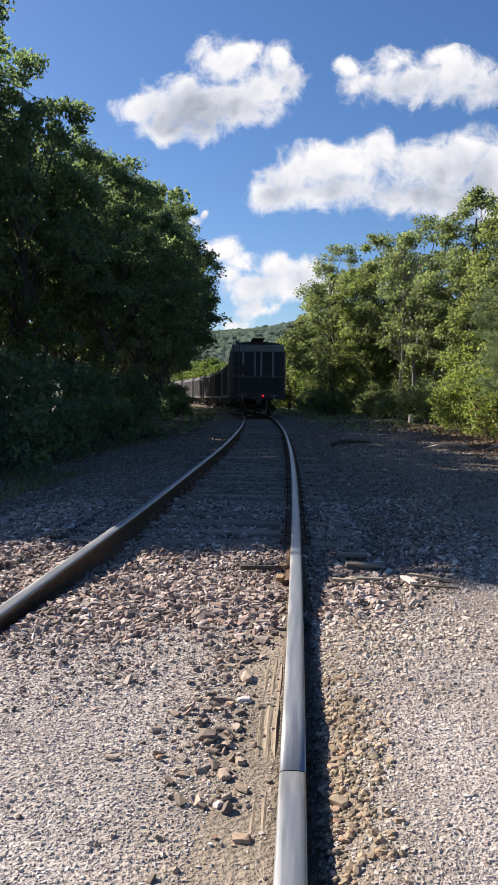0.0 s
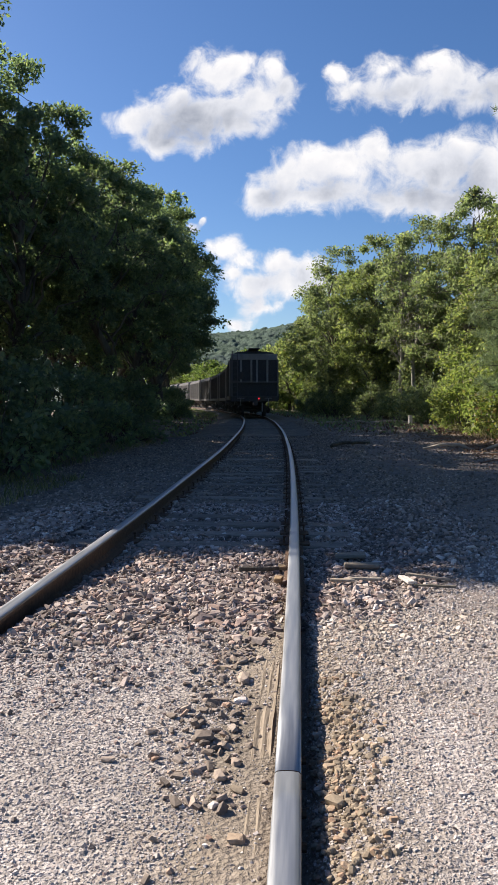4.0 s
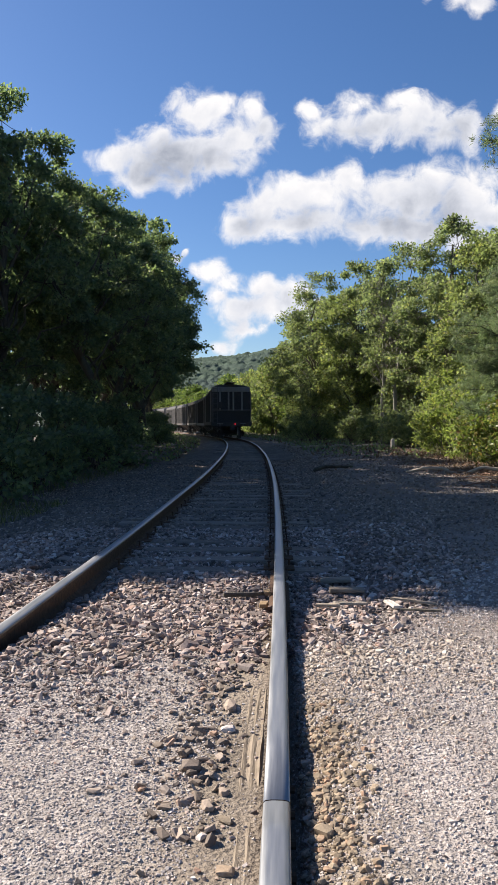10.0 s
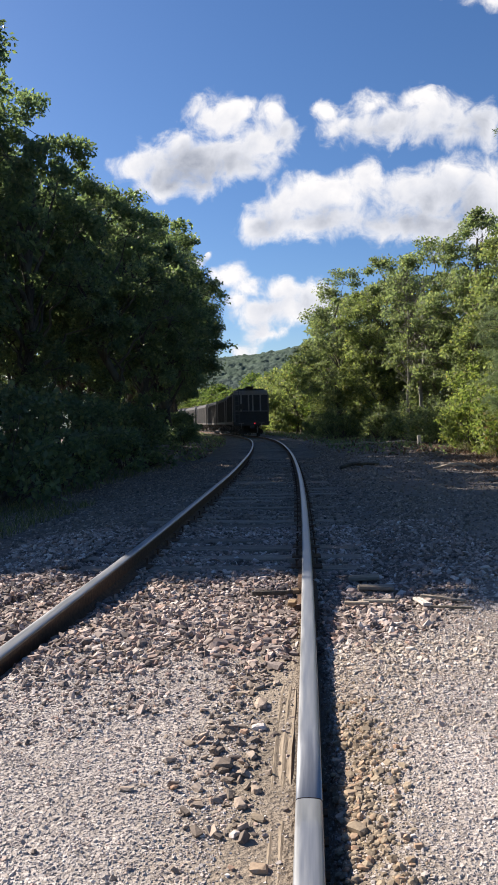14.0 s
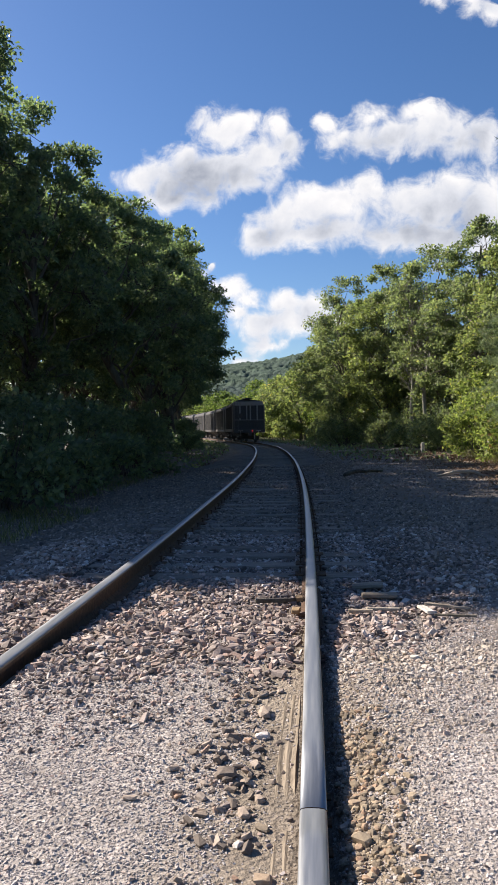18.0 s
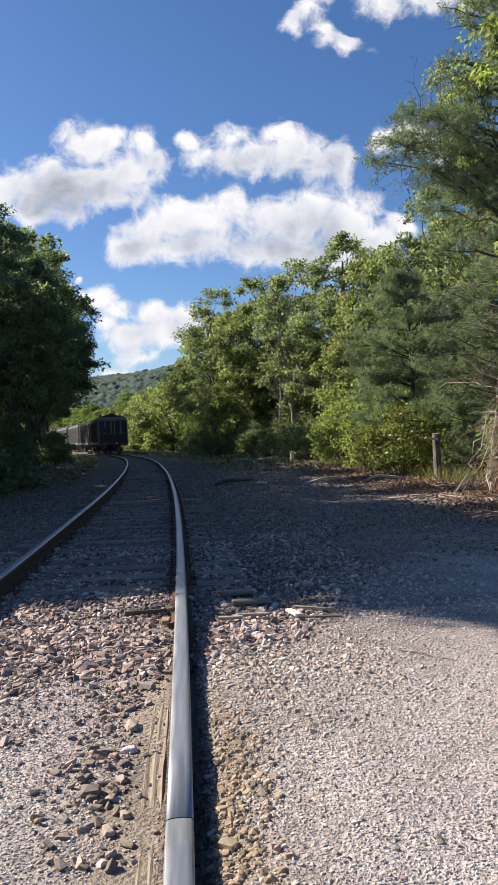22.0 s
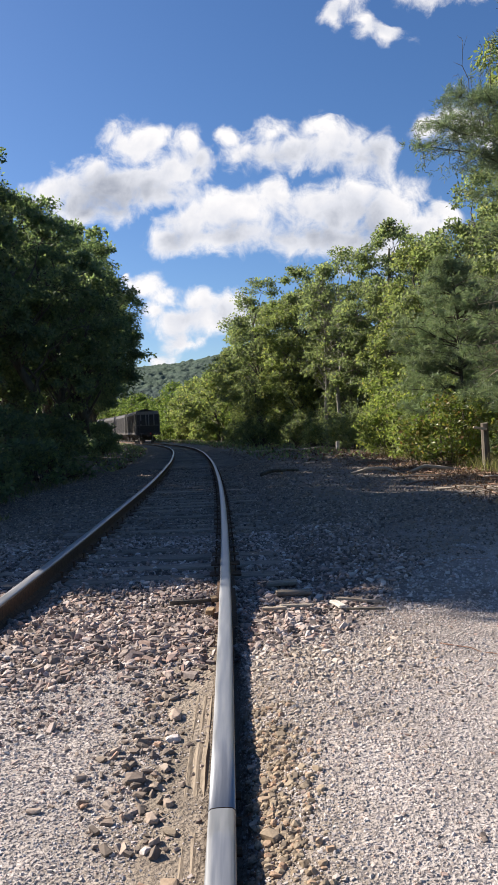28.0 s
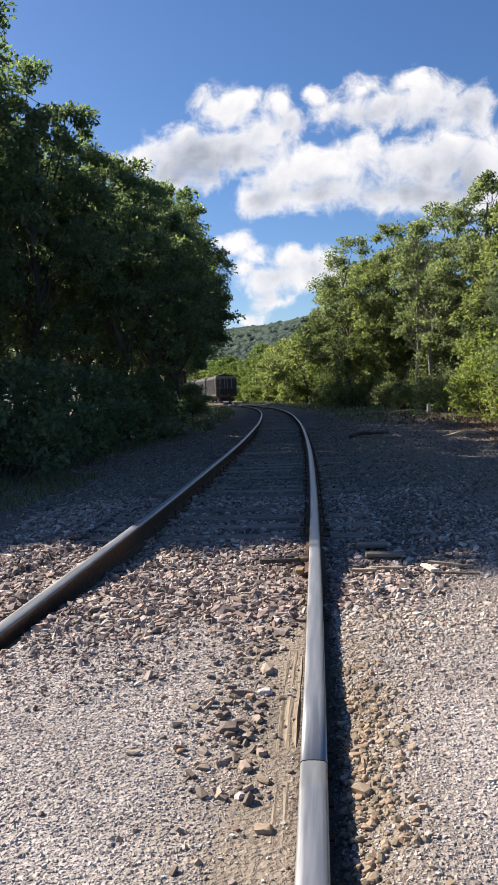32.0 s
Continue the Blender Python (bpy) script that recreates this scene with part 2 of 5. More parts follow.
    far.inputs["From Min"].default_value, far.inputs["From Max"].default_value = 22.0, 40.0
    far.inputs["To Min"].default_value, far.inputs["To Max"].default_value = 0.0, -1.3
    M.l.new(y, far.inputs["Value"])
    M.l.new(M.math("ADD", edge, far.outputs[0]), fl.inputs["Value"])
    soil = M.ramp(M.noise(9, 6, 0.7), (0.3, (0.03, 0.025, 0.018)), (0.55, (0.075, 0.052, 0.034)), (0.75, (0.06, 0.065, 0.03)))
    c = M.mix(M.math("MAXIMUM", fr.outputs[0], M.math("MULTIPLY", fl.outputs[0], fy.outputs[0])), c, soil)
    # beyond the crossing the tree shade is painted in: a darker, warmer tone
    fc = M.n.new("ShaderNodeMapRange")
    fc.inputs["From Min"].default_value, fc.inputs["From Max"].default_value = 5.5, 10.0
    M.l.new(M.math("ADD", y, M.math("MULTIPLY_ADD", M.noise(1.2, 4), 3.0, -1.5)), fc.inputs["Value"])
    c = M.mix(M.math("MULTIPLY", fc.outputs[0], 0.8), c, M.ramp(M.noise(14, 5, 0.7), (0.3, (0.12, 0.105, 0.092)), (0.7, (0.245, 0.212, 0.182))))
    c = M.mix(1.0, c, M.ramp(big, (0.3, 0.82), (0.7, 1.14)), "MULTIPLY")
    c = M.mix(1.0, c, M.ramp(M.noise(2.2, 6, 0.7), (0.3, 0.7), (0.6, 1.1)), "MULTIPLY")
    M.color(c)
    h = M.math("ADD", M.math("MULTIPLY", sepd.outputs[1], 0.5), M.math("ADD", M.voronoi(55), M.noise(160, 3)))
    M.bump(h, 0.9, 0.012)
    return M.m


GROUND = ground_mat()


def rail_mats():
    M = Mat("rail_head_steel", 0.42, 0.62)
    n = M.noise(9, 5, 0.6, M.stretch(6, 0.25, 6))
    M.color(M.ramp(n, (0.3, (0.225, 0.243, 0.265)), (0.65, (0.33, 0.345, 0.36)), (0.8, (0.31, 0.295, 0.27))))
    M.rough(M.ramp(n, (0.3, 0.36), (0.7, 0.52)))
    W = Mat("rail_rust", 0.9)
    k = W.noise(30, 6, 0.7)
    W.color(W.ramp(k, (0.3, (0.045, 0.03, 0.022)), (0.6, (0.12, 0.07, 0.042)), (0.8, (0.19, 0.14, 0.095)))).bump(k, 0.5, 0.004)
    G = Mat("rail_edge_grime", 0.7)
    k = G.noise(14, 5, 0.7, G.stretch(4, 0.6, 4))
    G.color(G.ramp(k, (0.3, (0.13, 0.095, 0.065)), (0.7, (0.30, 0.245, 0.18)))).bump(k, 0.3, 0.003)
    return M.m, W.m, G.m


RAILTOP, RUST, RAILEDGE = rail_mats()


def wood_mat(name, a, b, c, grain=(0.6, 8, 8)):
    M = Mat(name, 0.9)
    n = M.noise(6, 8, 0.7, M.stretch(*grain), 0.4)
    col = M.ramp(n, (0.25, a), (0.5, b), (0.75, c))
    M.color(M.mix(1.0, col, M.ramp(M.random(), (0.0, 0.7), (1.0, 1.25)), "MULTIPLY")).bump(n, 0.9, 0.01)
    return M.m


TIE = wood_mat("tie_wood", (0.07, 0.06, 0.05), (0.20, 0.17, 0.14), (0.33, 0.285, 0.235))
GREYWOOD = wood_mat("weathered_wood", (0.12, 0.095, 0.07), (0.30, 0.25, 0.19), (0.46, 0.40, 0.32))
# dirty ballast colour, deepened and warmed to stand for the tree shade
SHADESTONE = stone_mat("shaded_ballast_stone", ((0.0, (0.09, 0.08, 0.073)), (0.5, (0.235, 0.188, 0.152)), (0.85, (0.345, 0.28, 0.228)), (1.0, (0.50, 0.42, 0.355))), (0.16, 0.122, 0.09), 0.5)
DIRTWOOD = wood_mat("dirt_caked_wood", (0.15, 0.12, 0.088), (0.225, 0.185, 0.137), (0.30, 0.25, 0.19), (5, 1.2, 5))
CHIPWOOD = wood_mat("bare_split_wood", (0.37, 0.33, 0.28), (0.50, 0.46, 0.40), (0.58, 0.55, 0.49))
TANWOOD = wood_mat("tan_wood", (0.24, 0.16, 0.085), (0.38, 0.265, 0.15), (0.50, 0.37, 0.23))
DEADWOOD = wood_mat("dead_wood", (0.12, 0.065, 0.045), (0.28, 0.165, 0.115), (0.42, 0.30, 0.23))
PALESTICK = wood_mat("bleached_stick", (0.26, 0.22, 0.17), (0.44, 0.38, 0.30), (0.60, 0.54, 0.45))
BARK = bark_mat("bark_grey", (0.055, 0.045, 0.036), (0.17, 0.145, 0.12))
DEADBARK = bark_mat("bark_bleached", (0.19, 0.175, 0.155), (0.36, 0.34, 0.31))
BARKDARK = bark_mat("bark_dark", (0.03, 0.025, 0.02), (0.10, 0.085, 0.07))
LEAF_DARK = leaf_mat("maple_leaf_dark", ((0.0, (0.098, 0.132, 0.092)), (0.5, (0.146, 0.192, 0.122)), (0.9, (0.198, 0.243, 0.138)), (1.0, (0.255, 0.26, 0.14))), 0.6, 0.42)
LEAF_MID = leaf_mat("leaf_mid", ((0.0, (0.128, 0.16, 0.105)), (0.5, (0.188, 0.222, 0.142)), (0.9, (0.255, 0.285, 0.16)), (1.0, (0.31, 0.285, 0.14))), 0.6, 0.5)
LEAF_LIGHT = leaf_mat("leaf_light", ((0.0, (0.125, 0.165, 0.066)), (0.5, (0.195, 0.235, 0.088)), (0.9, (0.265, 0.30, 0.10)), (1.0, (0.32, 0.275, 0.10))), 0.6, 0.5)
LEAF_ASH = leaf_mat("ash_leaf", ((0.0, (0.15, 0.19, 0.075)), (0.5, (0.22, 0.262, 0.095)), (0.9, (0.29, 0.32, 0.11)), (1.0, (0.33, 0.30, 0.12))), 0.62, 0.45)
LEAF_FAR = leaf_mat("leaf_far", ((0.0, (0.0862, 0.127, 0.046)), (0.5, (0.138, 0.19, 0.0633)), (0.9, (0.196, 0.247, 0.0747)), (1.0, (0.253, 0.241, 0.0805))), 0.5, 0.5)
NEEDLE = leaf_mat("pine_needle", ((0.0, (0.14, 0.19, 0.145)), (0.6, (0.22, 0.275, 0.20)), (1.0, (0.30, 0.32, 0.21))), 0.5, 0.4)
LEAF_AUTUMN = leaf_mat("leaf_turning", ((0.0, (0.10, 0.14, 0.04)), (0.6, (0.16, 0.20, 0.055)), (0.9, (0.24, 0.20, 0.07)), (1.0, (0.20, 0.10, 0.06))), 0.45)
DRYLEAF = leaf_mat("dry_leaf", ((0.0, (0.15, 0.145, 0.08)), (0.6, (0.22, 0.205, 0.115)), (1.0, (0.28, 0.24, 0.14))), 0.35)
LITTER = leaf_mat("leaf_litter", ((0.0, (0.09, 0.05, 0.035)), (0.5, (0.20, 0.12, 0.08)), (0.9, (0.32, 0.22, 0.15)), (1.0, (0.44, 0.36, 0.27))), 0.1, 0.8)
LEAF_SOFT = leaf_mat("leaf_soft_green", ((0.0, (0.13, 0.16, 0.088)), (0.5, (0.192, 0.226, 0.112)), (0.9, (0.26, 0.287, 0.122)), (1.0, (0.33, 0.29, 0.125))), 0.6, 0.5)
GRASS = leaf_mat("grass_blade", ((0.0, (0.08, 0.10, 0.035)), (0.6, (0.17, 0.17, 0.07)), (1.0, (0.34, 0.29, 0.16))), 0.4)

# ---- ground: one sheet, finer near the line ----


def smooth(a, b, v):
    t = np.clip((v - a) / (b - a), 0, 1)
    return t * t * (3 - 2 * t)


def wave(x, y):
    return (np.sin(x * 2.3 + 1.1 * np.sin(y * 1.7)) + np.sin(y * 3.1 + 1.3 * np.sin(x * 2.1 + 2)) + 0.6 * np.sin(x * 7.1 + y * 5.3) + 0.5 * np.sin(y * 9.7 - x * 4.1)) / 3.1


def ground_z(o, y):
    """Height of the gravel, o metres right of the right-hand rail."""
    o, y = np.asarray(o, float), np.asarray(y, float)
    cross = 1 - smooth(3.0, 6.0, y)
    d1, d2 = np.abs(o), np.abs(o + GAUGE)
    open_track = -0.206 + 0.008 * smooth(4.6, 6.0, y) + 0.020 * smooth(6.6, 9.0, y) + 0.022 * wave(o * 1.3, y)
    lot = -0.10 - 0.03 * smooth(1.0, 4.0, o) + 0.012 * wave(o, y)
    left = -0.17 - 0.12 * smooth(2.2, 3.6, -o) + 0.35 * smooth(4.6, 9.0, -o) + 0.02 * wave(o, y)
    z = np.where(o > 0.55, open_track + (lot - open_track) * smooth(0.6, 1.2, o), np.where(o < -2.1, left, open_track))
    near = -0.040 + 0.010 * wave(o * 1.5, y * 1.2) - 0.02 * smooth(0.4, 3.0, np.abs(o + 0.7))
    near = near - 0.06 * smooth(-0.02, 0.03, o) * (1 - smooth(0.05, 0.11, o)) - 0.03 * (1 - smooth(0.03, 0.05, d1)) * smooth(-0.02, 0.03, o) - 0.07 * (1 - smooth(0.05, 0.14, d2)) - 0.03 * smooth(-0.02, 0.03, o) * (1 - smooth(0.10, 0.30, o))
    return z + (near - z) * cross + dip(y)


def spaced(lo, fine_lo, fine_hi, hi, step, grow):
    a = list(np.arange(fine_lo, fine_hi, step))
    s = step
    while a[-1] < hi:
        s *= grow
        a.append(a[-1] + s)
    s = step
    b = [a[0]]
    while b[-1] > lo:
        s *= grow
        b.append(b[-1] - s)
    return np.array(b[:0:-1] + a)


def build_ground():
    os_ = spaced(-3000, -2.2, 1.4, 3000, 0.035, 1.10)
    ys = spaced(-400, 1.4, 7.0, 4500, 0.05, 1.05)
    O, Y = np.meshgrid(os_, ys)
    Z = ground_z(O, Y)
    X = O - K / 2 * np.minimum(np.maximum(Y, 0), 160) ** 2
    nx, ny = len(os_), len(ys)
    v = np.stack([X.ravel(), Y.ravel(), Z.ravel()], 1)
    i = np.arange(nx * ny).reshape(ny, nx)
    f = np.stack([i[:-1, :-1], i[:-1, 1:], i[1:, 1:], i[1:, :-1]], -1).reshape(-1, 4)
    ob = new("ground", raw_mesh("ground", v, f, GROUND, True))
    tagged(ob, "pinkish grey gravel lot and ballast, soil and leaf litter under the trees", "ground", kind="structure")


build_ground()

# ---- track ----
RAIL_PROFILE = [(-0.040, -0.012), (-0.039, -0.003), (-0.033, 0.003), (-0.018, 0.0055), (0.0, 0.006), (0.018, 0.0055), (0.033, 0.003), (0.039, -0.003), (0.040, -0.012), (0.040, -0.030), (0.012, -0.042), (0.009, -0.125), (0.03, -0.148), (0.073, -0.163), (0.074, -0.175), (-0.074, -0.175), (-0.073, -0.163), (-0.03, -0.148), (-0.009, -0.125), (-0.012, -0.042), (-0.040, -0.030)]


def build_rail(parent, offset, s0, s1):
    ss = np.concatenate([np.arange(s0, min(s1, 14), 0.5), np.arange(max(14, s0), s1, 2.0), [s1]])
    bm = bmesh.new()
    rings = []
    for s in ss:
        dip = 0.006 * math.sin(s * 0.55 + offset * 3)
        rings.append([bm.verts.new(track(s, offset + px, pz - 0.006 + dip * min(1, max(0, (s - 4) / 6)))) for px, pz in RAIL_PROFILE])
    n = len(RAIL_PROFILE)
    for a, b in zip(rings, rings[1:]):
        for i in range(n):
            f = bm.faces.new((a[i], a[(i + 1) % n], b[(i + 1) % n], b[i]))
            f.material_index = 2 if i in (0, 7) else 0 if i < 8 else 1
            f.smooth = 0 < i < 7
    for r, m in ((rings[0], 1), (rings[-1], 1)):
        bm.faces.new(r).material_index = m
    ob = part("rail", bm, RAILTOP, parent, smooth=None)
    ob.data.materials.append(RUST)
    ob.data.materials.append(RAILEDGE)
    return ob


TIES = [4.44]
while TIES[-1] < 118:
    TIES.append(TIES[-1] + 0.53 + 0.03 * math.sin(TIES[-1] * 37))
TIES = np.array(TIES)


def build_track():
    tr = tagged(new("railway_track"), "single railway track, polished rails on weathered wooden ties, curving away", "railway track", kind="structure")
    J = 2.165
    build_rail(tr, 0.0, -6.0, J - 0.003)
    build_rail(tr, 0.0, J + 0.003, 170)
    build_rail(tr, -GAUGE, -6.0, 170)
    bm = bmesh.new()
    for side in (-1, 1):
        bm_box(bm, 0.022, 0.62, 0.085, (side * 0.026, 0, -0.085), bevel=0.006)
        for i in range(4):
            bm_cyl(bm, 0.013, 0.02, (side * 0.045, -0.24 + 0.16 * i, -0.085), "x", 6)
    jb = part("joint_bar", bm, RUST, tr, "rusty bolted joint bars at the rail ends")
    jb.location = track(J)
    # ties: three worn shapes shared by all
    shapes = []
    for k in range(3):
        bm = bmesh.new()
        bm_box(bm, 2.62, 0.225, 0.18, (0, 0, -0.09), bevel=0.012)
        bmesh.ops.subdivide_edges(bm, edges=[e for e in bm.edges if abs(e.verts[0].co.x - e.verts[1].co.x) > 1], cuts=8)
        for v in bm.verts:
            v.co += Vector(noise.noise_vector(Vector((v.co.x * 2, v.co.y * 7, v.co.z * 5 + 9 * k)))) * 0.013
        me = bpy.data.meshes.new("tie")
        bm.to_mesh(me)
        bm.free()
        me.materials.append(TIE)
        shapes.append(me)
    bm = bmesh.new()
    bm_box(bm, 0.27, 0.17, 0.016, (0, 0, 0), bevel=0.004)
    plate = bpy.data.meshes.new("tie_plate")
    bm.to_mesh(plate)
    bm.free()
    plate.materials.append(RUST)
    bm = bmesh.new()
    bm_box(bm, 0.016, 0.016, 0.05, (0, 0, 0), bevel=0.003)
    bm_box(bm, 0.034, 0.028, 0.014, (0.004, 0, 0.028), bevel=0.004)
    spike = bpy.data.meshes.new("spike")
    bm.to_mesh(spike)
    bm.free()
    spike.materials.append(RUST)
    r = random.Random(3)
    for i, s in enumerate(TIES):
        t = new("tie", shapes[i % 3])
        t.parent = tr
        t.matrix_basis = Matrix.Translation(track(s, -GAUGE / 2 + r.uniform(-0.05, 0.05), -0.172 + r.uniform(-0.012, 0.008) - (0.05 if s < 6.3 else 0.0))) @ Matrix.Rotation(K * s + r.uniform(-0.012, 0.012), 4, "Z")
        if 6.3 < s < 24:
            for o in (0.0, -GAUGE):
                p = new("tie_plate", plate)
                p.parent = tr
                p.matrix_basis = Matrix.Translation(track(s, o, -0.164)) @ Matrix.Rotation(K * s, 4, "Z")
                for side in (-1, 1):
                    q = new("spike", spike)
                    q.parent = tr
                    q.matrix_basis = Matrix.Translation(track(s + side * 0.05, o + side * 0.088, -0.125)) @ Matrix.Rotation(K * s + (math.pi if side > 0 else 0), 4, "Z")
    # half-buried crossing timber along the inside of the right-hand rail
    bm = bmesh.new()
    bm_box(bm, 0.085, 2.3, 0.10, (0, 0, 0), bevel=0.012)
    bmesh.ops.subdivide_edges(bm, edges=[e for e in bm.edges if abs(e.verts[0].co.x - e.verts[1].co.x) > 0.05], cuts=7)
    bmesh.ops.subdivide_edges(bm, edges=[e for e in bm.edges if abs(e.verts[0].co.y - e.verts[1].co.y) > 1], cuts=30)
    for v in bm.verts:
        v.co += Vector(noise.noise_vector(Vector((v.co.x * 9, v.co.y * 5, v.co.z * 7)))) * 0.006
        v.co.z += 0.0030 * math.sin(v.co.x * 210 + 2 * math.sin(v.co.y * 3)) if v.co.z > 0 else 0
    tb = part("crossing_timber", bm, DIRTWOOD, tr, "worn crossing timber half buried in tan dirt")
    tb.matrix_basis = pose(-0.094, 2.2, -0.094, 0, 0, 0)


build_track()

# ---- freight train: covered hoppers on the curve ----


def paint_mat(name, base, rust):
    M = Mat(name, 0.8)
    n = M.noise(3, 6, 0.65, M.stretch(1, 1, 0.25))
    c = M.mix(M.ramp(n, (0.48, 0.0), (0.72, 0.75)), base, rust)
    c = M.mix(M.ramp(M.noise(18, 4), (0.4, 0.0), (0.8, 0.35)), c, (0.16, 0.15, 0.14))
    M.color(c).bump(M.noise(6, 3), 0.15, 0.01)
    return M.m


CARGREY = paint_mat("car_grey_paint", (0.11, 0.11, 0.108), (0.075, 0.06, 0.05))
CARSIDE = paint_mat("car_side_paint", (0.05, 0.05, 0.052), (0.045, 0.038, 0.033))
CARPALE = paint_mat("car_pale_paint", (0.27, 0.27, 0.26), (0.16, 0.14, 0.12))
CARDARK = paint_mat("car_dark_steel", (0.06, 0.058, 0.056), (0.11, 0.07, 0.045))
CARROOF = paint_mat("car_roof_paint", (0.075, 0.075, 0.075), (0.07, 0.055, 0.045))
CAR_LEN, CAR_W = 15.2, 3.2


def build_bogie(car, y):
    bg = new("bogie")
    bg.parent = car
    bg.location = (0, y, 0)
    for side in (-1, 1):
        bm = bmesh.new()
        x = side * 0.98
        bm_box(bm, 0.12, 2.25, 0.16, (x, 0, 0.62), bevel=0.03)
        bm_box(bm, 0.12, 1.15, 0.14, (x, 0, 0.30), bevel=0.03)
        for e in (-1, 1):
            bm_box(bm, 0.12, 0.62, 0.12, (x, e * 0.72, 0.45), Matrix.Rotation(e * -0.5, 4, "X"), bevel=0.02)
            bm_cyl(bm, 0.12, 0.18, (x + side * 0.05, e * 0.9, 0.46), "x", 12)
        for e in (-0.12, 0.12):
            bm_cyl(bm, 0.08, 0.24, (x, e, 0.46), "z", 10)
        part("side_frame", bm, CARDARK, bg)
    bm = bmesh.new()
    bm_box(bm, 1.9, 0.4, 0.22, (0, 0, 0.62), bevel=0.04)
    part("bolster", bm, CARDARK, bg)
    for e in (-1, 1):
        bm = bmesh.new()
        bm_cyl(bm, 0.075, 1.9, (0, 0, 0), "x", 12)
        for side in (-1, 1):
            bm_cyl(bm, 0.42, 0.10, (side * 0.755, 0, 0), "x", 28)
            bm_cyl(bm, 0.455, 0.03, (side * 0.69, 0, 0), "x", 28)
            bm_cyl(bm, 0.12, 0.16, (side * 0.76, 0, 0), "x", 14)
        w = part("wheelset", bm, CARDARK, bg)
        w.location = (0, e * 0.9, 0.42)


def build_hopper():
    car = tagged(new("hopper_car"), "grey weathered covered hopper freight car with ribbed sides", "freight car", group="cars of the freight train")
    L, W = CAR_LEN, CAR_W
    # body: rounded top edges, sloping hopper ends
    bm = bmesh.new()
    sect = [(-W / 2, 1.35), (-W / 2, 3.85), (-W / 2 + 0.08, 4.12), (-W / 2 + 0.35, 4.32), (0, 4.45), (W / 2 - 0.35, 4.32), (W / 2 - 0.08, 4.12), (W / 2, 3.85), (W / 2, 1.35)]
    ring = [[bm.verts.new((x, y, z)) for x, z in sect] for y in (-L / 2 + 0.75, L / 2 - 0.75)]
    for i in range(len(sect) - 1):
        bm.faces.new((ring[0][i], ring[0][i + 1], ring[1][i + 1], ring[1][i]))
    for r in ring:
        bm.faces.new(r)
    bm.faces.new((ring[0][0], ring[0][-1], ring[1][-1], ring[1][0]))
    part("body", bm, CARSIDE, car)
    for e in (-1, 1):
        # end wall recess: slope sheet, corner posts and ribs
        bm = bmesh.new()
        v = [bm.verts.new(p) for p in ((-W / 2 + 0.1, e * (L / 2 - 0.78), 3.0), (W / 2 - 0.1, e * (L / 2 - 0.78), 3.0), (W / 2 - 0.1, e * (L / 2 - 2.6), 1.2), (-W / 2 + 0.1, e * (L / 2 - 2.6), 1.2), (-W / 2 + 0.1, e * (L / 2 - 0.74), 3.02), (W / 2 - 0.1, e * (L / 2 - 0.74), 3.02))]
        bm.faces.new(v[:4])
        bm.faces.new((v[0], v[1], v[5], v[4]))
        part("slope_sheet", bm, CARDARK, car)
        for x in (-0.87, -0.18, 0.20, 0.90):
            bm = bmesh.new()
            bm_box(bm, 0.13, 0.10, 1.6, (x, e * (L / 2 - 0.70), 3.12), bevel=0.01)
            part("end_rib", bm, CARPALE, car)
        bm = bmesh.new()
        bm_box(bm, W - 0.06, 0.09, 0.16, (0, e * (L / 2 - 0.71), 2.34), bevel=0.015)
        part("end_beam", bm, CARGREY, car)
        bm = bmesh.new()
        bm_box(bm, W - 0.10, 0.09, 0.42, (0, e * (L / 2 - 0.715), 4.02), bevel=0.04)
        part("header_panel", bm, CARPALE, car, "pale upper end panel")
        for x in (-W / 2 + 0.05, W / 2 - 0.05):
            bm = bmesh.new()
            bm_box(bm, 0.10, 0.12, 2.6, (x, e * (L / 2 - 0.1), 2.45), bevel=0.012)
            part("corner_post", bm, CARGREY, car)
        bm = bmesh.new()
        bm_box(bm, W, 0.2, 0.34, (0, e * (L / 2 - 0.1), 1.2), bevel=0.02)
        bm_box(bm, W - 0.1, 0.75, 0.08, (0, e * (L / 2 - 0.45), 1.32))
        part("end_sill", bm, CARDARK, car)
        lad = new("ladder")
        lad.parent = car
        for x in (1.12, 1.46):
            bm = bmesh.new()
            bm_cyl(bm, 0.022, 3.3, (x * e, e * (L / 2 - 0.02), 2.7), "z", 8)
            part("ladder_rail", bm, CARGREY, lad)
        for k in range(8):
            bm = bmesh.new()
            bm_cyl(bm, 0.016, 0.34, (1.29 * e, e * (L / 2 - 0.02), 1.25 + 0.4 * k), "x", 8)
            part("rung", bm, CARGREY, lad)
        bm = bmesh.new()
        bm_box(bm, 0.24, 0.75, 0.26, (0, e * (L / 2 + 0.2), 0.88), bevel=0.04)
        bm_box(bm, 0.36, 0.24, 0.32, (0.03, e * (L / 2 + 0.5), 0.88), bevel=0.07)
        part("coupler", bm, CARDARK, car)
        bm = bmesh.new()
        bm_cyl(bm, 0.035, 0.6, (0.5, e * (L / 2 + 0.1), 0.66), "z", 8)
        part("air_hose", bm, CARPALE, car, "pale hanging air hose")
        for x in (-0.92, 0.92):
            bm = bmesh.new()
            bm_cyl(bm, 0.02, 0.5, (x, e * (L / 2 + 0.06), 1.0), "z", 8)
            bm_cyl(bm, 0.02, 0.5, (x, e * (L / 2 + 0.06), 1.25), "x", 8)
            part("grab_iron", bm, CARPALE, car)
    bm = bmesh.new()
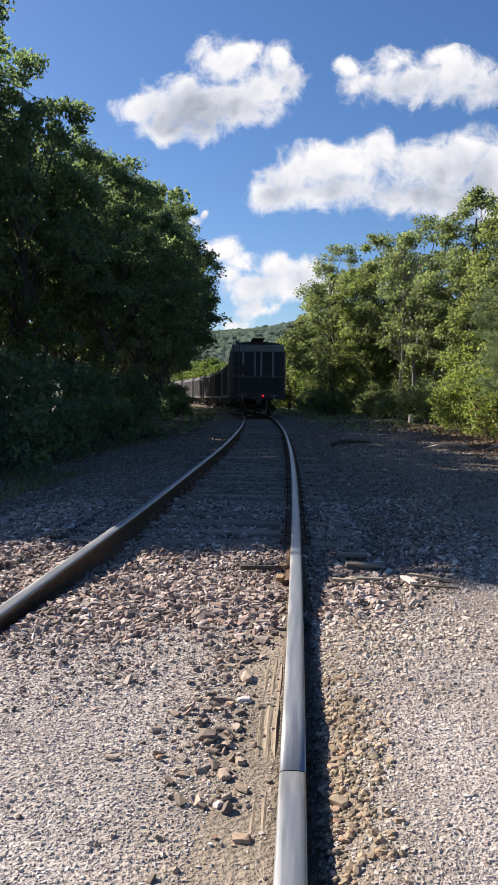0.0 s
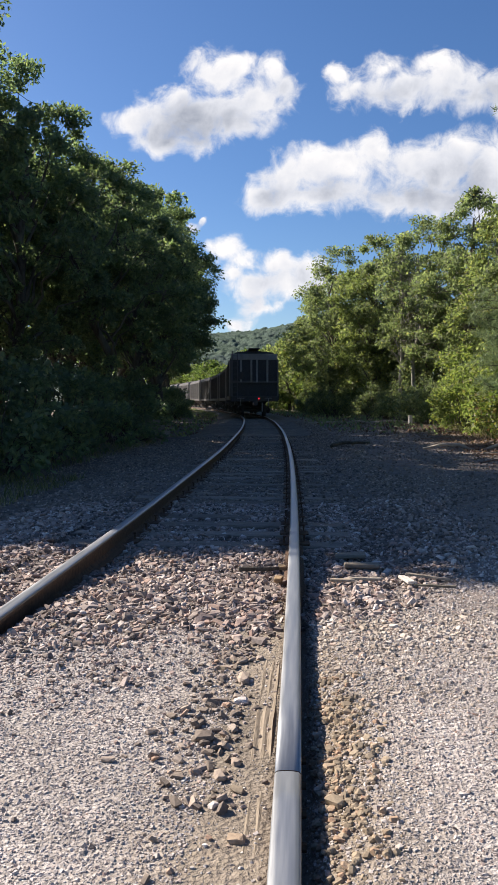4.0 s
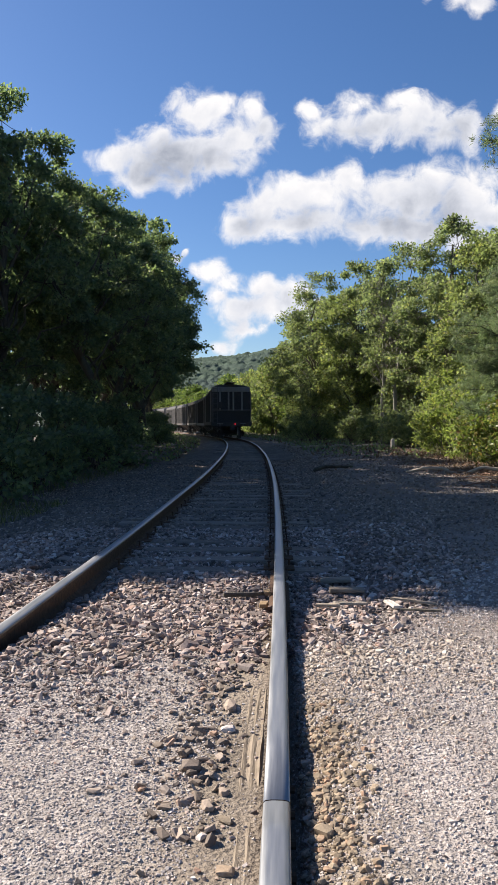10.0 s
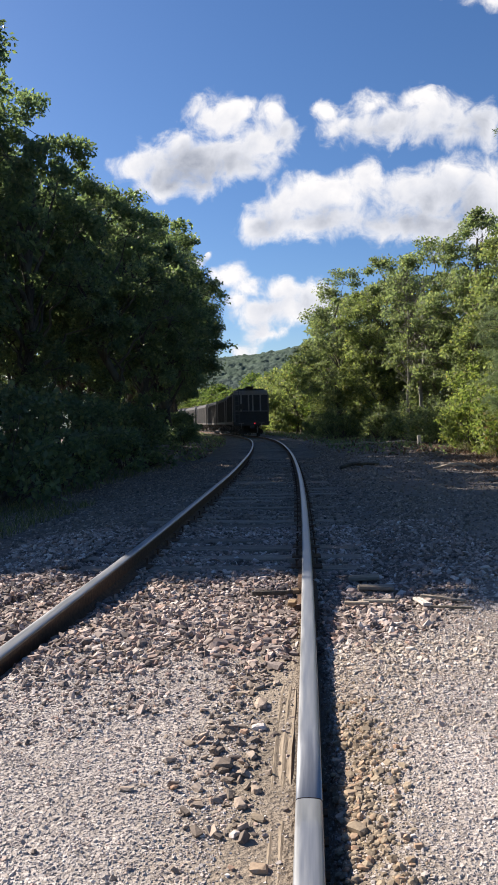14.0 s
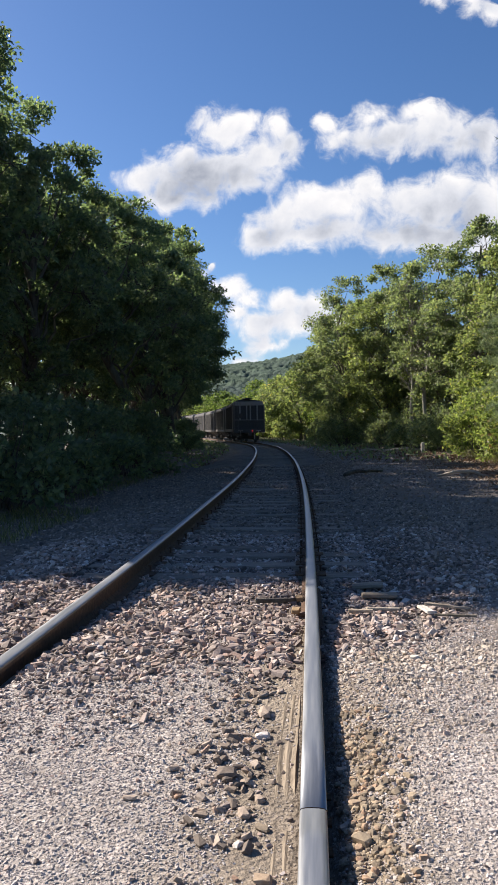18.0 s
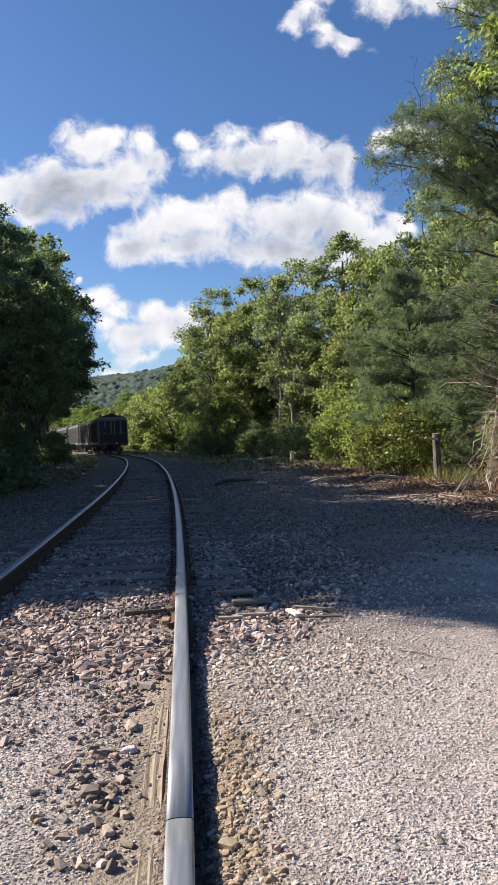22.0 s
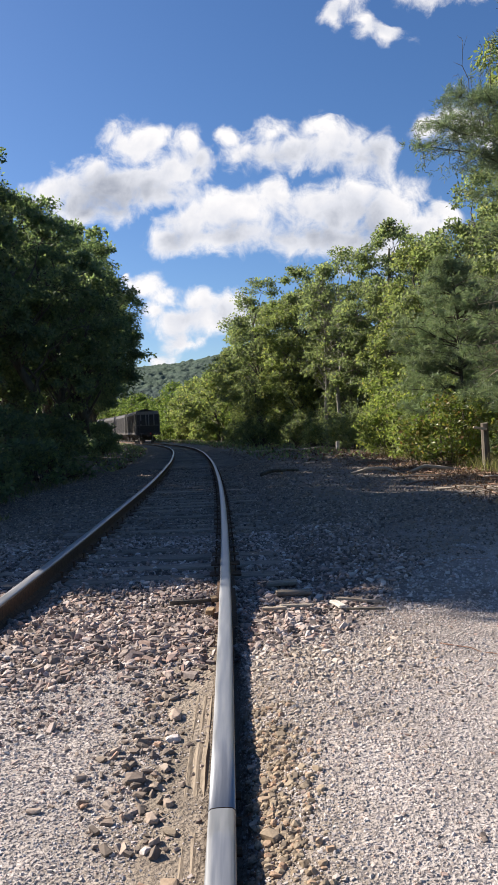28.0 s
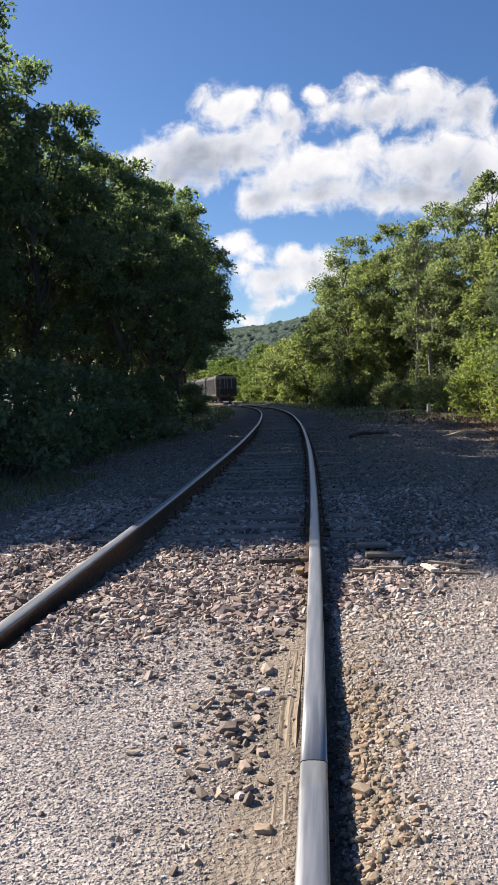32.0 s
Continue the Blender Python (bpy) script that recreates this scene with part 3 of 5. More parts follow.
    bmesh.ops.create_circle(bm, segments=20, radius=0.28, matrix=Matrix.Translation((-0.85, -L / 2 + 0.02, 2.75)) @ Matrix.Rotation(math.pi / 2, 4, "X"), cap_ends=False)
    bm_cyl(bm, 0.26, 0.03, (-0.85, -L / 2 + 0.10, 2.75), "y", 20)
    part("brake_wheel", bm, CARDARK, car)
    for side in (-1, 1):
        for k in range(13):
            y = -L / 2 + 1.3 + k * (L - 2.6) / 12
            bm = bmesh.new()
            bm_box(bm, 0.07, 0.08, 2.45, (side * (W / 2 + 0.025), y, 2.62), bevel=0.012)
            # left-hand end ribs are coloured pale to stand for sunlit highlights
            part("side_rib", bm, CARPALE if k in (0, 12) and side < 0 else CARSIDE, car)
        bm = bmesh.new()
        bm_box(bm, 0.14, L - 0.2, 0.30, (side * (W / 2 - 0.02), 0, 1.28), bevel=0.02)
        part("side_sill", bm, CARDARK, car)
    bm = bmesh.new()
    bm_box(bm, 0.72, L - 0.4, 0.05, (0, 0, 4.56))
    for k in range(14):
        bm_box(bm, 0.06, 0.06, 0.14, (0, -L / 2 + 0.9 + k * (L - 1.8) / 13, 4.49))
    part("running_board", bm, CARROOF, car)
    for k in range(8):
        bm = bmesh.new()
        bm_cyl(bm, 0.36, 0.12, (0.75 if k % 2 else -0.75, -L / 2 + 1.9 + k * (L - 3.8) / 7, 4.36), "z", 16)
        part("roof_hatch", bm, CARROOF, car)
    for y in (-3.6, 0, 3.6):
        bm = bmesh.new()
        t = [bm.verts.new(p) for p in ((-1.4, y - 1.7, 1.36), (1.4, y - 1.7, 1.36), (1.4, y + 1.7, 1.36), (-1.4, y + 1.7, 1.36))]
        b = [bm.verts.new(p) for p in ((-0.5, y - 0.4, 0.45), (0.5, y - 0.4, 0.45), (0.5, y + 0.4, 0.45), (-0.5, y + 0.4, 0.45))]
        for i in range(4):
            bm.faces.new((t[i], t[(i + 1) % 4], b[(i + 1) % 4], b[i]))
        bm.faces.new(b)
        part("hopper_chute", bm, CARDARK, car)
    bm = bmesh.new()
    bm_box(bm, 0.5, L - 0.6, 0.3, (0, 0, 1.1))
    part("centre_sill", bm, CARDARK, car)
    for y in (-L / 2 + 2.0, L / 2 - 2.0):
        build_bogie(car, y)
    return car


CARS = [build_hopper()]
for _ in range(7):
    CARS.append(copy_thing(CARS[0], Matrix()))

# flashing marker hung on the coupler of the last car
LENS = Mat("red_lens", 0.25)
LENS.color((0.45, 0.01, 0.015))
LENS.b.inputs["Emission Color"].default_value = (1.0, 0.03, 0.06, 1)
LENS.b.inputs["Emission Strength"].default_value = 0.5
bm = bmesh.new()
bm_box(bm, 0.24, 0.14, 0.34, (0, 0, 0), bevel=0.03)
bm_cyl(bm, 0.015, 0.30, (0.06, 0, 0.26), "z", 8)
marker = part("end_marker", bm, CARDARK, CARS[0], "dark boxy end-of-train marker")
marker.location = (0.26, -CAR_LEN / 2 - 0.42, 1.16)
bm = bmesh.new()
bm_cyl(bm, 0.05, 0.04, (0, -0.085, 0.06), "y", 16)
part("lens", bm, LENS.m, marker, "round red marker lens")

# tail of the train, metres along the line
TAIL = [(0, 44.3), (3, 48.8), (6, 53.4), (10, 60.5), (14, 68.4), (19, 79.2), (23, 88.8), (26, 96.8), (29, 106.2), (32, 116.6)]


def motions():
    for i, car in enumerate(CARS):
        rows = []
        for t, s in TAIL:
            m = s + CAR_LEN / 2 + i * (CAR_LEN + 1.35)
            rows.append((t, Matrix.Translation(track(m, -GAUGE / 2, 0.0)) @ Matrix.Rotation(K * m, 4, "Z")))
        walk(car, rows)
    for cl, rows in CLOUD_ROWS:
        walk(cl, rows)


# ---- clouds: thin far sheets with ragged edges ----


def cloud_mat():
    M = Mat("cloud")
    M.n.remove(M.b)
    at = M.n.new("ShaderNodeAttribute")
    at.attribute_name = "cover"
    d = at.outputs["Fac"]
    n1, n2 = M.noise(0.018, 12, 0.62, dist=0.35), M.noise(0.010, 5, 0.55)
    dens = M.math("ADD", d, M.math("MULTIPLY_ADD", n1, 3.0, -1.5))
    alpha = M.n.new("ShaderNodeMapRange")
    alpha.interpolation_type = "SMOOTHSTEP"
    alpha.inputs["From Min"].default_value, alpha.inputs["From Max"].default_value = -0.1, 1.05
    M.l.new(dens, alpha.inputs["Value"])
    # cloud light and shade are painted: white to grey on a steady glow
    shade_attr = M.n.new("ShaderNodeAttribute")
    shade_attr.attribute_name = "cloud_shade"
    sh = M.math("ADD", shade_attr.outputs["Fac"], M.math("MULTIPLY_ADD", n2, 1.4, -0.7))
    sh = M.math("MULTIPLY", M.math("ADD", sh, M.math("MULTIPLY_ADD", n1, 0.8, -0.40)), 0.76)
    col = M.ramp(sh, (0.12, (0.97, 0.98, 1.0)), (0.45, (0.74, 0.78, 0.86)), (0.95, (0.30, 0.345, 0.44)))
    e = M.n.new("ShaderNodeEmission")
    M.l.new(col, e.inputs["Color"])
    e.inputs["Strength"].default_value = 0.48
    t = M.n.new("ShaderNodeBsdfTransparent")
    s = M.n.new("ShaderNodeMixShader")
    M.l.new(alpha.outputs[0], s.inputs[0])
    M.l.new(t.outputs[0], s.inputs[1])
    M.l.new(e.outputs[0], s.inputs[2])
    M.l.new(s.outputs[0], M.n["Material Output"].inputs["Surface"])
    return M.m


CLOUD = cloud_mat()
CLOUD_ROWS = []
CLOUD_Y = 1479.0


def drifted(x, z, size, seed):
    """Soft noise from 0 to 1 on a lattice of that size."""
    table = np.random.default_rng(seed + 40).random((64, 64))
    u, v = x / size, z / size
    i, j = np.floor(u).astype(int), np.floor(v).astype(int)
    fu, fv = u - i, v - j
    fu, fv = fu * fu * (3 - 2 * fu), fv * fv * (3 - 2 * fv)
    a, b = table[i % 64, j % 64], table[(i + 1) % 64, j % 64]
    c, d = table[i % 64, (j + 1) % 64], table[(i + 1) % 64, (j + 1) % 64]
    return (a * (1 - fu) + b * fu) * (1 - fv) + (c * (1 - fu) + d * fu) * fv


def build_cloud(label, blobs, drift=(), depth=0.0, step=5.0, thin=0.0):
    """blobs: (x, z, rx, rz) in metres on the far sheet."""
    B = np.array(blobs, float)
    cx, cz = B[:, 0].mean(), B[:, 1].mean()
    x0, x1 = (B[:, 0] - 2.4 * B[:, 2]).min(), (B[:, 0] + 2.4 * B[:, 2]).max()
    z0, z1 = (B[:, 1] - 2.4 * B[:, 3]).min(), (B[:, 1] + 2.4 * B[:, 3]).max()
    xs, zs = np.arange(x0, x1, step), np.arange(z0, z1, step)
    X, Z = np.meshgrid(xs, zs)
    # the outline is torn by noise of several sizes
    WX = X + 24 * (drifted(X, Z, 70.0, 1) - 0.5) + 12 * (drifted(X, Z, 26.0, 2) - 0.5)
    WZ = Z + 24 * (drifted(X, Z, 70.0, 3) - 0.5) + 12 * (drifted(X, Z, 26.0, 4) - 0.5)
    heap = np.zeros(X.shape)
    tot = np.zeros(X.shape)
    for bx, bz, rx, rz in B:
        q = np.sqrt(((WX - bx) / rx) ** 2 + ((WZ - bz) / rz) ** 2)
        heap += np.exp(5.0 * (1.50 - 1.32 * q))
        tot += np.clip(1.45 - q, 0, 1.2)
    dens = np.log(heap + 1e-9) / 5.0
    # painted shade amount, greyer where the cloud is thick and low
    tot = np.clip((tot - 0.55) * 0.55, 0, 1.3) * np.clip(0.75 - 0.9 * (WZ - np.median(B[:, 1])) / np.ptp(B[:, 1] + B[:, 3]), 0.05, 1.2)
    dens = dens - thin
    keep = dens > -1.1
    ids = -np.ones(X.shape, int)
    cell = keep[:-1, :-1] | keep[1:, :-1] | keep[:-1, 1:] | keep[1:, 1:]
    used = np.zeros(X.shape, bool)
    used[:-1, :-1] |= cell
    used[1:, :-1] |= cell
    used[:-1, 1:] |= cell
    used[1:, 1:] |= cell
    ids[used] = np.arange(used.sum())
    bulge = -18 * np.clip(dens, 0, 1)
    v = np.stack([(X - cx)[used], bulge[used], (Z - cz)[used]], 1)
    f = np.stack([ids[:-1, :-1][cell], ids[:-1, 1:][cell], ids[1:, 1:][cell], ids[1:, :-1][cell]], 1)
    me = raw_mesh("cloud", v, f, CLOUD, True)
    for key, val in (("cover", dens), ("cloud_shade", np.clip(tot * 0.82, 0, 1.25))):
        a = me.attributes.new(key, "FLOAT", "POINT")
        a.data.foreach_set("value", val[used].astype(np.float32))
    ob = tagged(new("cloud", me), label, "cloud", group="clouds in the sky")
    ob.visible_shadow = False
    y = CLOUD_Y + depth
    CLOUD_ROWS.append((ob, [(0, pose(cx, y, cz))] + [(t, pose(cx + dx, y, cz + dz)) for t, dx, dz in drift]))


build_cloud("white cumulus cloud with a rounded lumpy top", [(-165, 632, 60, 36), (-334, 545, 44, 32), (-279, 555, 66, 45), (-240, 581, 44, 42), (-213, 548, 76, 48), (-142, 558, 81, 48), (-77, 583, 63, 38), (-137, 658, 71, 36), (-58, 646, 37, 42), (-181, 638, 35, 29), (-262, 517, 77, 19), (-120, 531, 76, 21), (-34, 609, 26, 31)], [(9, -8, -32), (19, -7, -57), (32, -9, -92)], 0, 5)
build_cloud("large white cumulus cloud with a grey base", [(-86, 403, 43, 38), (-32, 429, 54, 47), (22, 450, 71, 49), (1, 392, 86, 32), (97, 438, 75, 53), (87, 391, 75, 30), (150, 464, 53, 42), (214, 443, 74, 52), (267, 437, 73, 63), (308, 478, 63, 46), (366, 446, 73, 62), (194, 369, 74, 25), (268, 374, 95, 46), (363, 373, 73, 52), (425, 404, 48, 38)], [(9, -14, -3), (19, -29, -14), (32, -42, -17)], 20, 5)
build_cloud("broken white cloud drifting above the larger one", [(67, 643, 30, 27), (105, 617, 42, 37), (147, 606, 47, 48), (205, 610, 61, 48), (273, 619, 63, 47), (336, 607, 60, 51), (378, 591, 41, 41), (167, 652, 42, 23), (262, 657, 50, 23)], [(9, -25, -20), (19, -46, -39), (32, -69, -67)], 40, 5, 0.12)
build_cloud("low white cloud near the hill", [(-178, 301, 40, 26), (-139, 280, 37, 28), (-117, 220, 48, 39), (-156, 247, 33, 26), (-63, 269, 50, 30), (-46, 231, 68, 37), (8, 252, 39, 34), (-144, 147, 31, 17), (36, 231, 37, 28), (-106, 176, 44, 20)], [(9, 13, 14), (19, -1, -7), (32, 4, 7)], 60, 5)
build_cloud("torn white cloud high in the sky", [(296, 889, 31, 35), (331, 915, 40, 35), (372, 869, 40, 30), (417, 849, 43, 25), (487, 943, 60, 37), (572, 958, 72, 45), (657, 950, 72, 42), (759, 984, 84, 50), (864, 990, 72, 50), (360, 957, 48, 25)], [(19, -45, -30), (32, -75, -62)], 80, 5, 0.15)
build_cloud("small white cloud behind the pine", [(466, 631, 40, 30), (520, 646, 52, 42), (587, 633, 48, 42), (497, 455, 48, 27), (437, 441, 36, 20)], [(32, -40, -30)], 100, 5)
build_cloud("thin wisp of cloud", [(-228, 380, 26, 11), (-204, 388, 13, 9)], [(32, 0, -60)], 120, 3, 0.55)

def joined(pieces):
    vs, fs, k = [], [], 0
    for v, f in pieces:
        vs.append(v)
        fs.append(f + k)
        k += len(v)
    return np.concatenate(vs), np.concatenate(fs)


# ---- loose stones ----


def rocks(count, extra, seed, flat=0.45):
    """Chunky broken stones: the hull of a jittered block with some corners knocked off."""
    g = random.Random(seed)
    out = []
    for _ in range(count):
        bm = bmesh.new()
        ax = (g.uniform(0.8, 1.2), g.uniform(0.6, 1.0), g.uniform(flat, 0.85))
        for i in range(8 + extra):
            if i < 8:
                d = Vector(((i & 1) * 2 - 1, (i & 2) - 1, (i & 4) / 2 - 1)) + Vector((g.gauss(0, 0.3), g.gauss(0, 0.3), g.gauss(0, 0.3)))
            else:
                d = Vector((g.gauss(0, 1), g.gauss(0, 1), g.gauss(0, 1)))
            d = d.normalized() * (g.uniform(0.88, 1.06) if i < 8 else g.uniform(0.86, 0.98))
            bm.verts.new((d.x * ax[0], d.y * ax[1], d.z * ax[2]))
        r = bmesh.ops.convex_hull(bm, input=bm.verts[:])
        bmesh.ops.delete(bm, geom=[v for v in r["geom_interior"] if isinstance(v, bmesh.types.BMVert)], context="VERTS")
        bmesh.ops.triangulate(bm, faces=bm.faces[:])
        bm.verts.index_update()
        out.append((np.array([v.co[:] for v in bm.verts]), np.array([[v.index for v in f.verts] for f in bm.faces])))
        bm.free()
    return out


ROCKS = rocks(20, 5, 2)
SLABS = [(v * np.array([1.25, 0.9, 0.72]), f) for v, f in rocks(20, 2, 9, 0.4)]
ROUND = rocks(14, 16, 6, 0.6)
PEBBLES = rocks(20, 0, 4, 0.7)


def stones(name, label, o, y, size, mat, base=ROCKS, sink=0.35):
    """One mesh of angular stones lying on the gravel."""
    n = len(o)
    kind = rng.integers(0, len(base), n)
    z = ground_z(o, y)
    x = o - K / 2 * y ** 2
    pieces = []
    for k, (V, F) in enumerate(base):
        sel = np.nonzero(kind == k)[0]
        m, nv = len(sel), len(V)
        if m == 0:
            continue
        q = rng.normal(0, 1, (m, 4)) * np.array([1, 0.22, 0.22, 1])
        q /= np.linalg.norm(q, axis=1)[:, None]
        w, a, b, c = q.T
        R = np.stack([1 - 2 * (b * b + c * c), 2 * (a * b - c * w), 2 * (a * c + b * w), 2 * (a * b + c * w), 1 - 2 * (a * a + c * c), 2 * (b * c - a * w), 2 * (a * c - b * w), 2 * (b * c + a * w), 1 - 2 * (a * a + b * b)], 1).reshape(m, 3, 3)
        sc = size[sel][:, None, None] * rng.uniform(0.8, 1.2, (m, 1, 3))
        pts = np.einsum("nij,nkj->nki", R, V[None] * sc)
        pts += np.stack([x[sel], y[sel], z[sel] + size[sel] * (0.5 - sink)], 1)[:, None]
        pieces.append((pts.reshape(-1, 3), (F[None] + (np.arange(m) * nv)[:, None, None]).reshape(-1, 3)))
    v, f = joined(pieces)
    return tagged(new(name, raw_mesh(name, v, f, mat)), label, "gravel", kind="stuff")


def in_view(o, y):
    x = o - K / 2 * y ** 2
    return (x > -0.47 * y - 0.25) & (x < 0.72 * y + 0.3)


def scatter(n, o0, o1, y0, y1):
    o, y = rng.uniform(o0, o1, n), rng.uniform(y0, y1, n)
    tie = (np.abs(y[:, None] - TIES[None, :60]).min(1) < 0.12) & (np.abs(o + GAUGE / 2) < 1.3) & (rng.random(n) < 0.62 * smooth(6.1, 6.3, y) * (1 - 0.6 * smooth(7.2, 8.4, y)))
    ok = in_view(o, y) & (np.abs(o) > 0.055) & (np.abs(o + GAUGE) > 0.055) & ~tie
    return o[ok], y[ok]


def build_stones():
    # packed fine gravel, thinning with distance
    o, y = scatter(165000, -2.3, 3.0, 1.55, 4.9)
    keep = rng.random(len(o)) < np.where((o > -0.22 + 0.08 * wave(o, y * 3)) & (o < -0.03), 0.10, 1.0) * (1 - 0.6 * smooth(2.2, 4.2, y))
    o, y = o[keep], y[keep]
    stones("fine_gravel", "fine crushed grey gravel packed into the crossing", o, y, rng.gamma(2.2, 0.0010, len(o)) + 0.0016 + 0.0006 * y, PEBBLE, PEBBLES, 0.5)
    o, y = scatter(1500, -2.4, 3.0, 1.55, 4.4)
    stones("loose_stone", "scattered darker stones on the packed gravel", o, y, np.minimum(rng.gamma(2.5, 0.0022, len(o)) + 0.003, 0.011), STONE, sink=0.3)
    o, y = scatter(68000, -3.2, 1.7, 2.5, 9.0)
    p = smooth(2.4, 4.2, y + 0.7 * wave(o * 1.7, y)) * np.where(o > 0, smooth(3.7, 4.3, y + 0.3 * wave(o * 3, y)) * (1 - smooth(0.45, 0.8, o - 0.5 * (y - 4.2))), 1) * np.where(o < -2.2, 0.8, 1)
    keep = rng.random(len(o)) < p * np.where((o > 0.1) & (o < 0.6) | (o < -0.1), 1, 0.35)
    o, y = o[keep], y[keep]
    stones("ballast", "coarse broken ballast stones between and beside the rails", o, y, np.minimum((rng.gamma(2.2, 0.0052, len(o)) + 0.0065) * (0.5 + 0.5 * smooth(2.7, 4.2, y)), 0.042), STONE, SLABS, sink=0.12)
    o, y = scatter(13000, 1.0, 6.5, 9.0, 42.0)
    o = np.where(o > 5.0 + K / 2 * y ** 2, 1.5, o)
    stones("dark_ballast", "dark stones over the shaded ground, shade put into their colour", o, y, rng.gamma(3, 0.0045, len(o)) + 0.008, SHADESTONE, PEBBLES)
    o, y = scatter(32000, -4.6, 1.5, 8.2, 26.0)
    stones("ballast", "coarse ballast stones along the track, coloured darker for the shade", o, y, rng.gamma(3.2, 0.0036, len(o)) + 0.009, SHADESTONE, SLABS)
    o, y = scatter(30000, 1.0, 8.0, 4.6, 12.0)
    # past here the lot gravel takes the stone colour with shade painted in
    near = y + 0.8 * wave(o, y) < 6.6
    for sel, mat, label in ((near, PEBBLE, "loose pale gravel spread over the open lot"), (~near, SHADESTONE, "loose gravel at the back of the lot, coloured for shade")):
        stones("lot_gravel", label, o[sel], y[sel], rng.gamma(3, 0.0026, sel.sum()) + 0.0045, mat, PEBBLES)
    # pale crushed rock outside the right-hand rail, thinning towards the lot
    o, y = scatter(34000, 0.07, 1.7, 2.2, 5.1)
    keep = rng.random(len(o)) < (1 - smooth(0.5, 1.15, o + 0.2 * wave(o * 2, y))) * (1 - 0.9 * smooth(3.9, 4.4, y)) * smooth(2.1, 3.9, y + 0.5 * wave(o * 3, y))
    o, y = o[keep], y[keep]
    stones("crushed_rock", "pale angular crushed rock beside the rail", o, y, (rng.gamma(2.4, 0.0024, len(o)) + 0.0035) * (0.55 + 0.45 * smooth(2.4, 4.0, y)), PALESTONE, ROCKS, 0.35)
    # rounded tan stones in the hollow along the rail
    o, y = scatter(6000, 0.075, 0.36, 1.5, 3.1)
    keep = rng.random(len(o)) < np.exp(-((o - 0.16) / 0.09) ** 2) * (0.12 + 0.4 * (wave(o * 3, y * 2) > 0))
    o, y = o[keep], y[keep]
    stones("tan_gravel", "rounded tan stones heaped along the outside of the rail", o, y, np.minimum(rng.gamma(2.2, 0.0030, len(o)) + 0.0035, 0.017), TANSTONE, ROUND, 0.35)
    # brown stones lying on the caked dirt inside the rail
    o, y = scatter(4200, -0.62, -0.12, 1.5, 3.5)
    keep = rng.random(len(o)) < np.exp(-((o + 0.28) / 0.12) ** 2) * (0.06 + 0.26 * smooth(1.9, 2.4, y))
    o, y = o[keep], y[keep]
    stones("brown_gravel", "brown stones on the caked dirt along the rail", o, y, np.minimum(rng.gamma(1.5, 0.0062, len(o)) + 0.0035, 0.026), BROWNSTONE, SLABS, 0.2)
    # single larger stones lying about the rail joint
    gr = bpy.data.objects["ground"]
    kinds = {k: [raw_mesh("stone", v, f, m) for v, f in rocks(6, 10, sd, 0.5)] for k, m, sd in (("B", BROWNSTONE, 21), ("S", STONE, 22), ("T", TANSTONE, 23))}
    for i, (k, a, b, r) in enumerate((("B", -0.29, 2.45, 0.044), ("B", -0.20, 2.99, 0.042), ("S", -0.19, 2.76, 0.027), ("B", -0.21, 2.19, 0.030), ("B", -0.20, 2.65, 0.024), ("B", -0.17, 2.28, 0.026), ("S", -0.27, 2.24, 0.023), ("T", -0.15, 2.12, 0.022), ("S", -0.21, 2.03, 0.016), ("T", -0.30, 3.10, 0.022), ("S", -0.29, 3.00, 0.027), ("T", -0.13, 1.87, 0.025), ("S", -0.32, 3.54, 0.027), ("B", -0.57, 2.26, 0.022), ("T", 0.20, 2.79, 0.028), ("B", 0.09, 2.60, 0.027), ("T", 0.30, 2.46, 0.021), ("T", 0.12, 2.33, 0.023), ("T", 0.13, 2.11, 0.034), ("B", 0.09, 2.22, 0.024))):
        st = new("stone", kinds[k][i % 6])
        st.parent = gr
        st.matrix_basis = Matrix.LocRotScale((a, b, float(ground_z(a, b)) + r * 0.25), Euler((0, 0, 1.7 * i)), (r * 1.2, r * 0.95, r * 0.7))
    # the larger stones by themselves
    shapes = [raw_mesh("stone", v, f, TANSTONE if k in (3, 9) else STONE) for k, (v, f) in enumerate(rocks(12, 14, 8))]
    o, y = scatter(3000, -2.2, 1.4, 1.7, 6.5)
    keep = rng.random(len(o)) < np.where(y > 3.3, 0.5, np.where(np.abs(o + 0.27) < 0.12, 0.12, 0.012))
    o, y = o[keep], y[keep]
    for i, (a, b) in enumerate(zip(o[:290], y[:290])):
        r = 0.006 + (0.013 if a < 0 else 0.006) * rng.random() ** 3 + (0.004 if b > 3.2 else 0)
        st = new("stone", shapes[i % 12])
        st.parent = gr
        st.matrix_basis = Matrix.LocRotScale((a - K / 2 * b * b, b, float(ground_z(a, b)) + r * 0.25), Euler((0, 0, rng.uniform(0, 6.28))), (r, r, r))


build_stones()

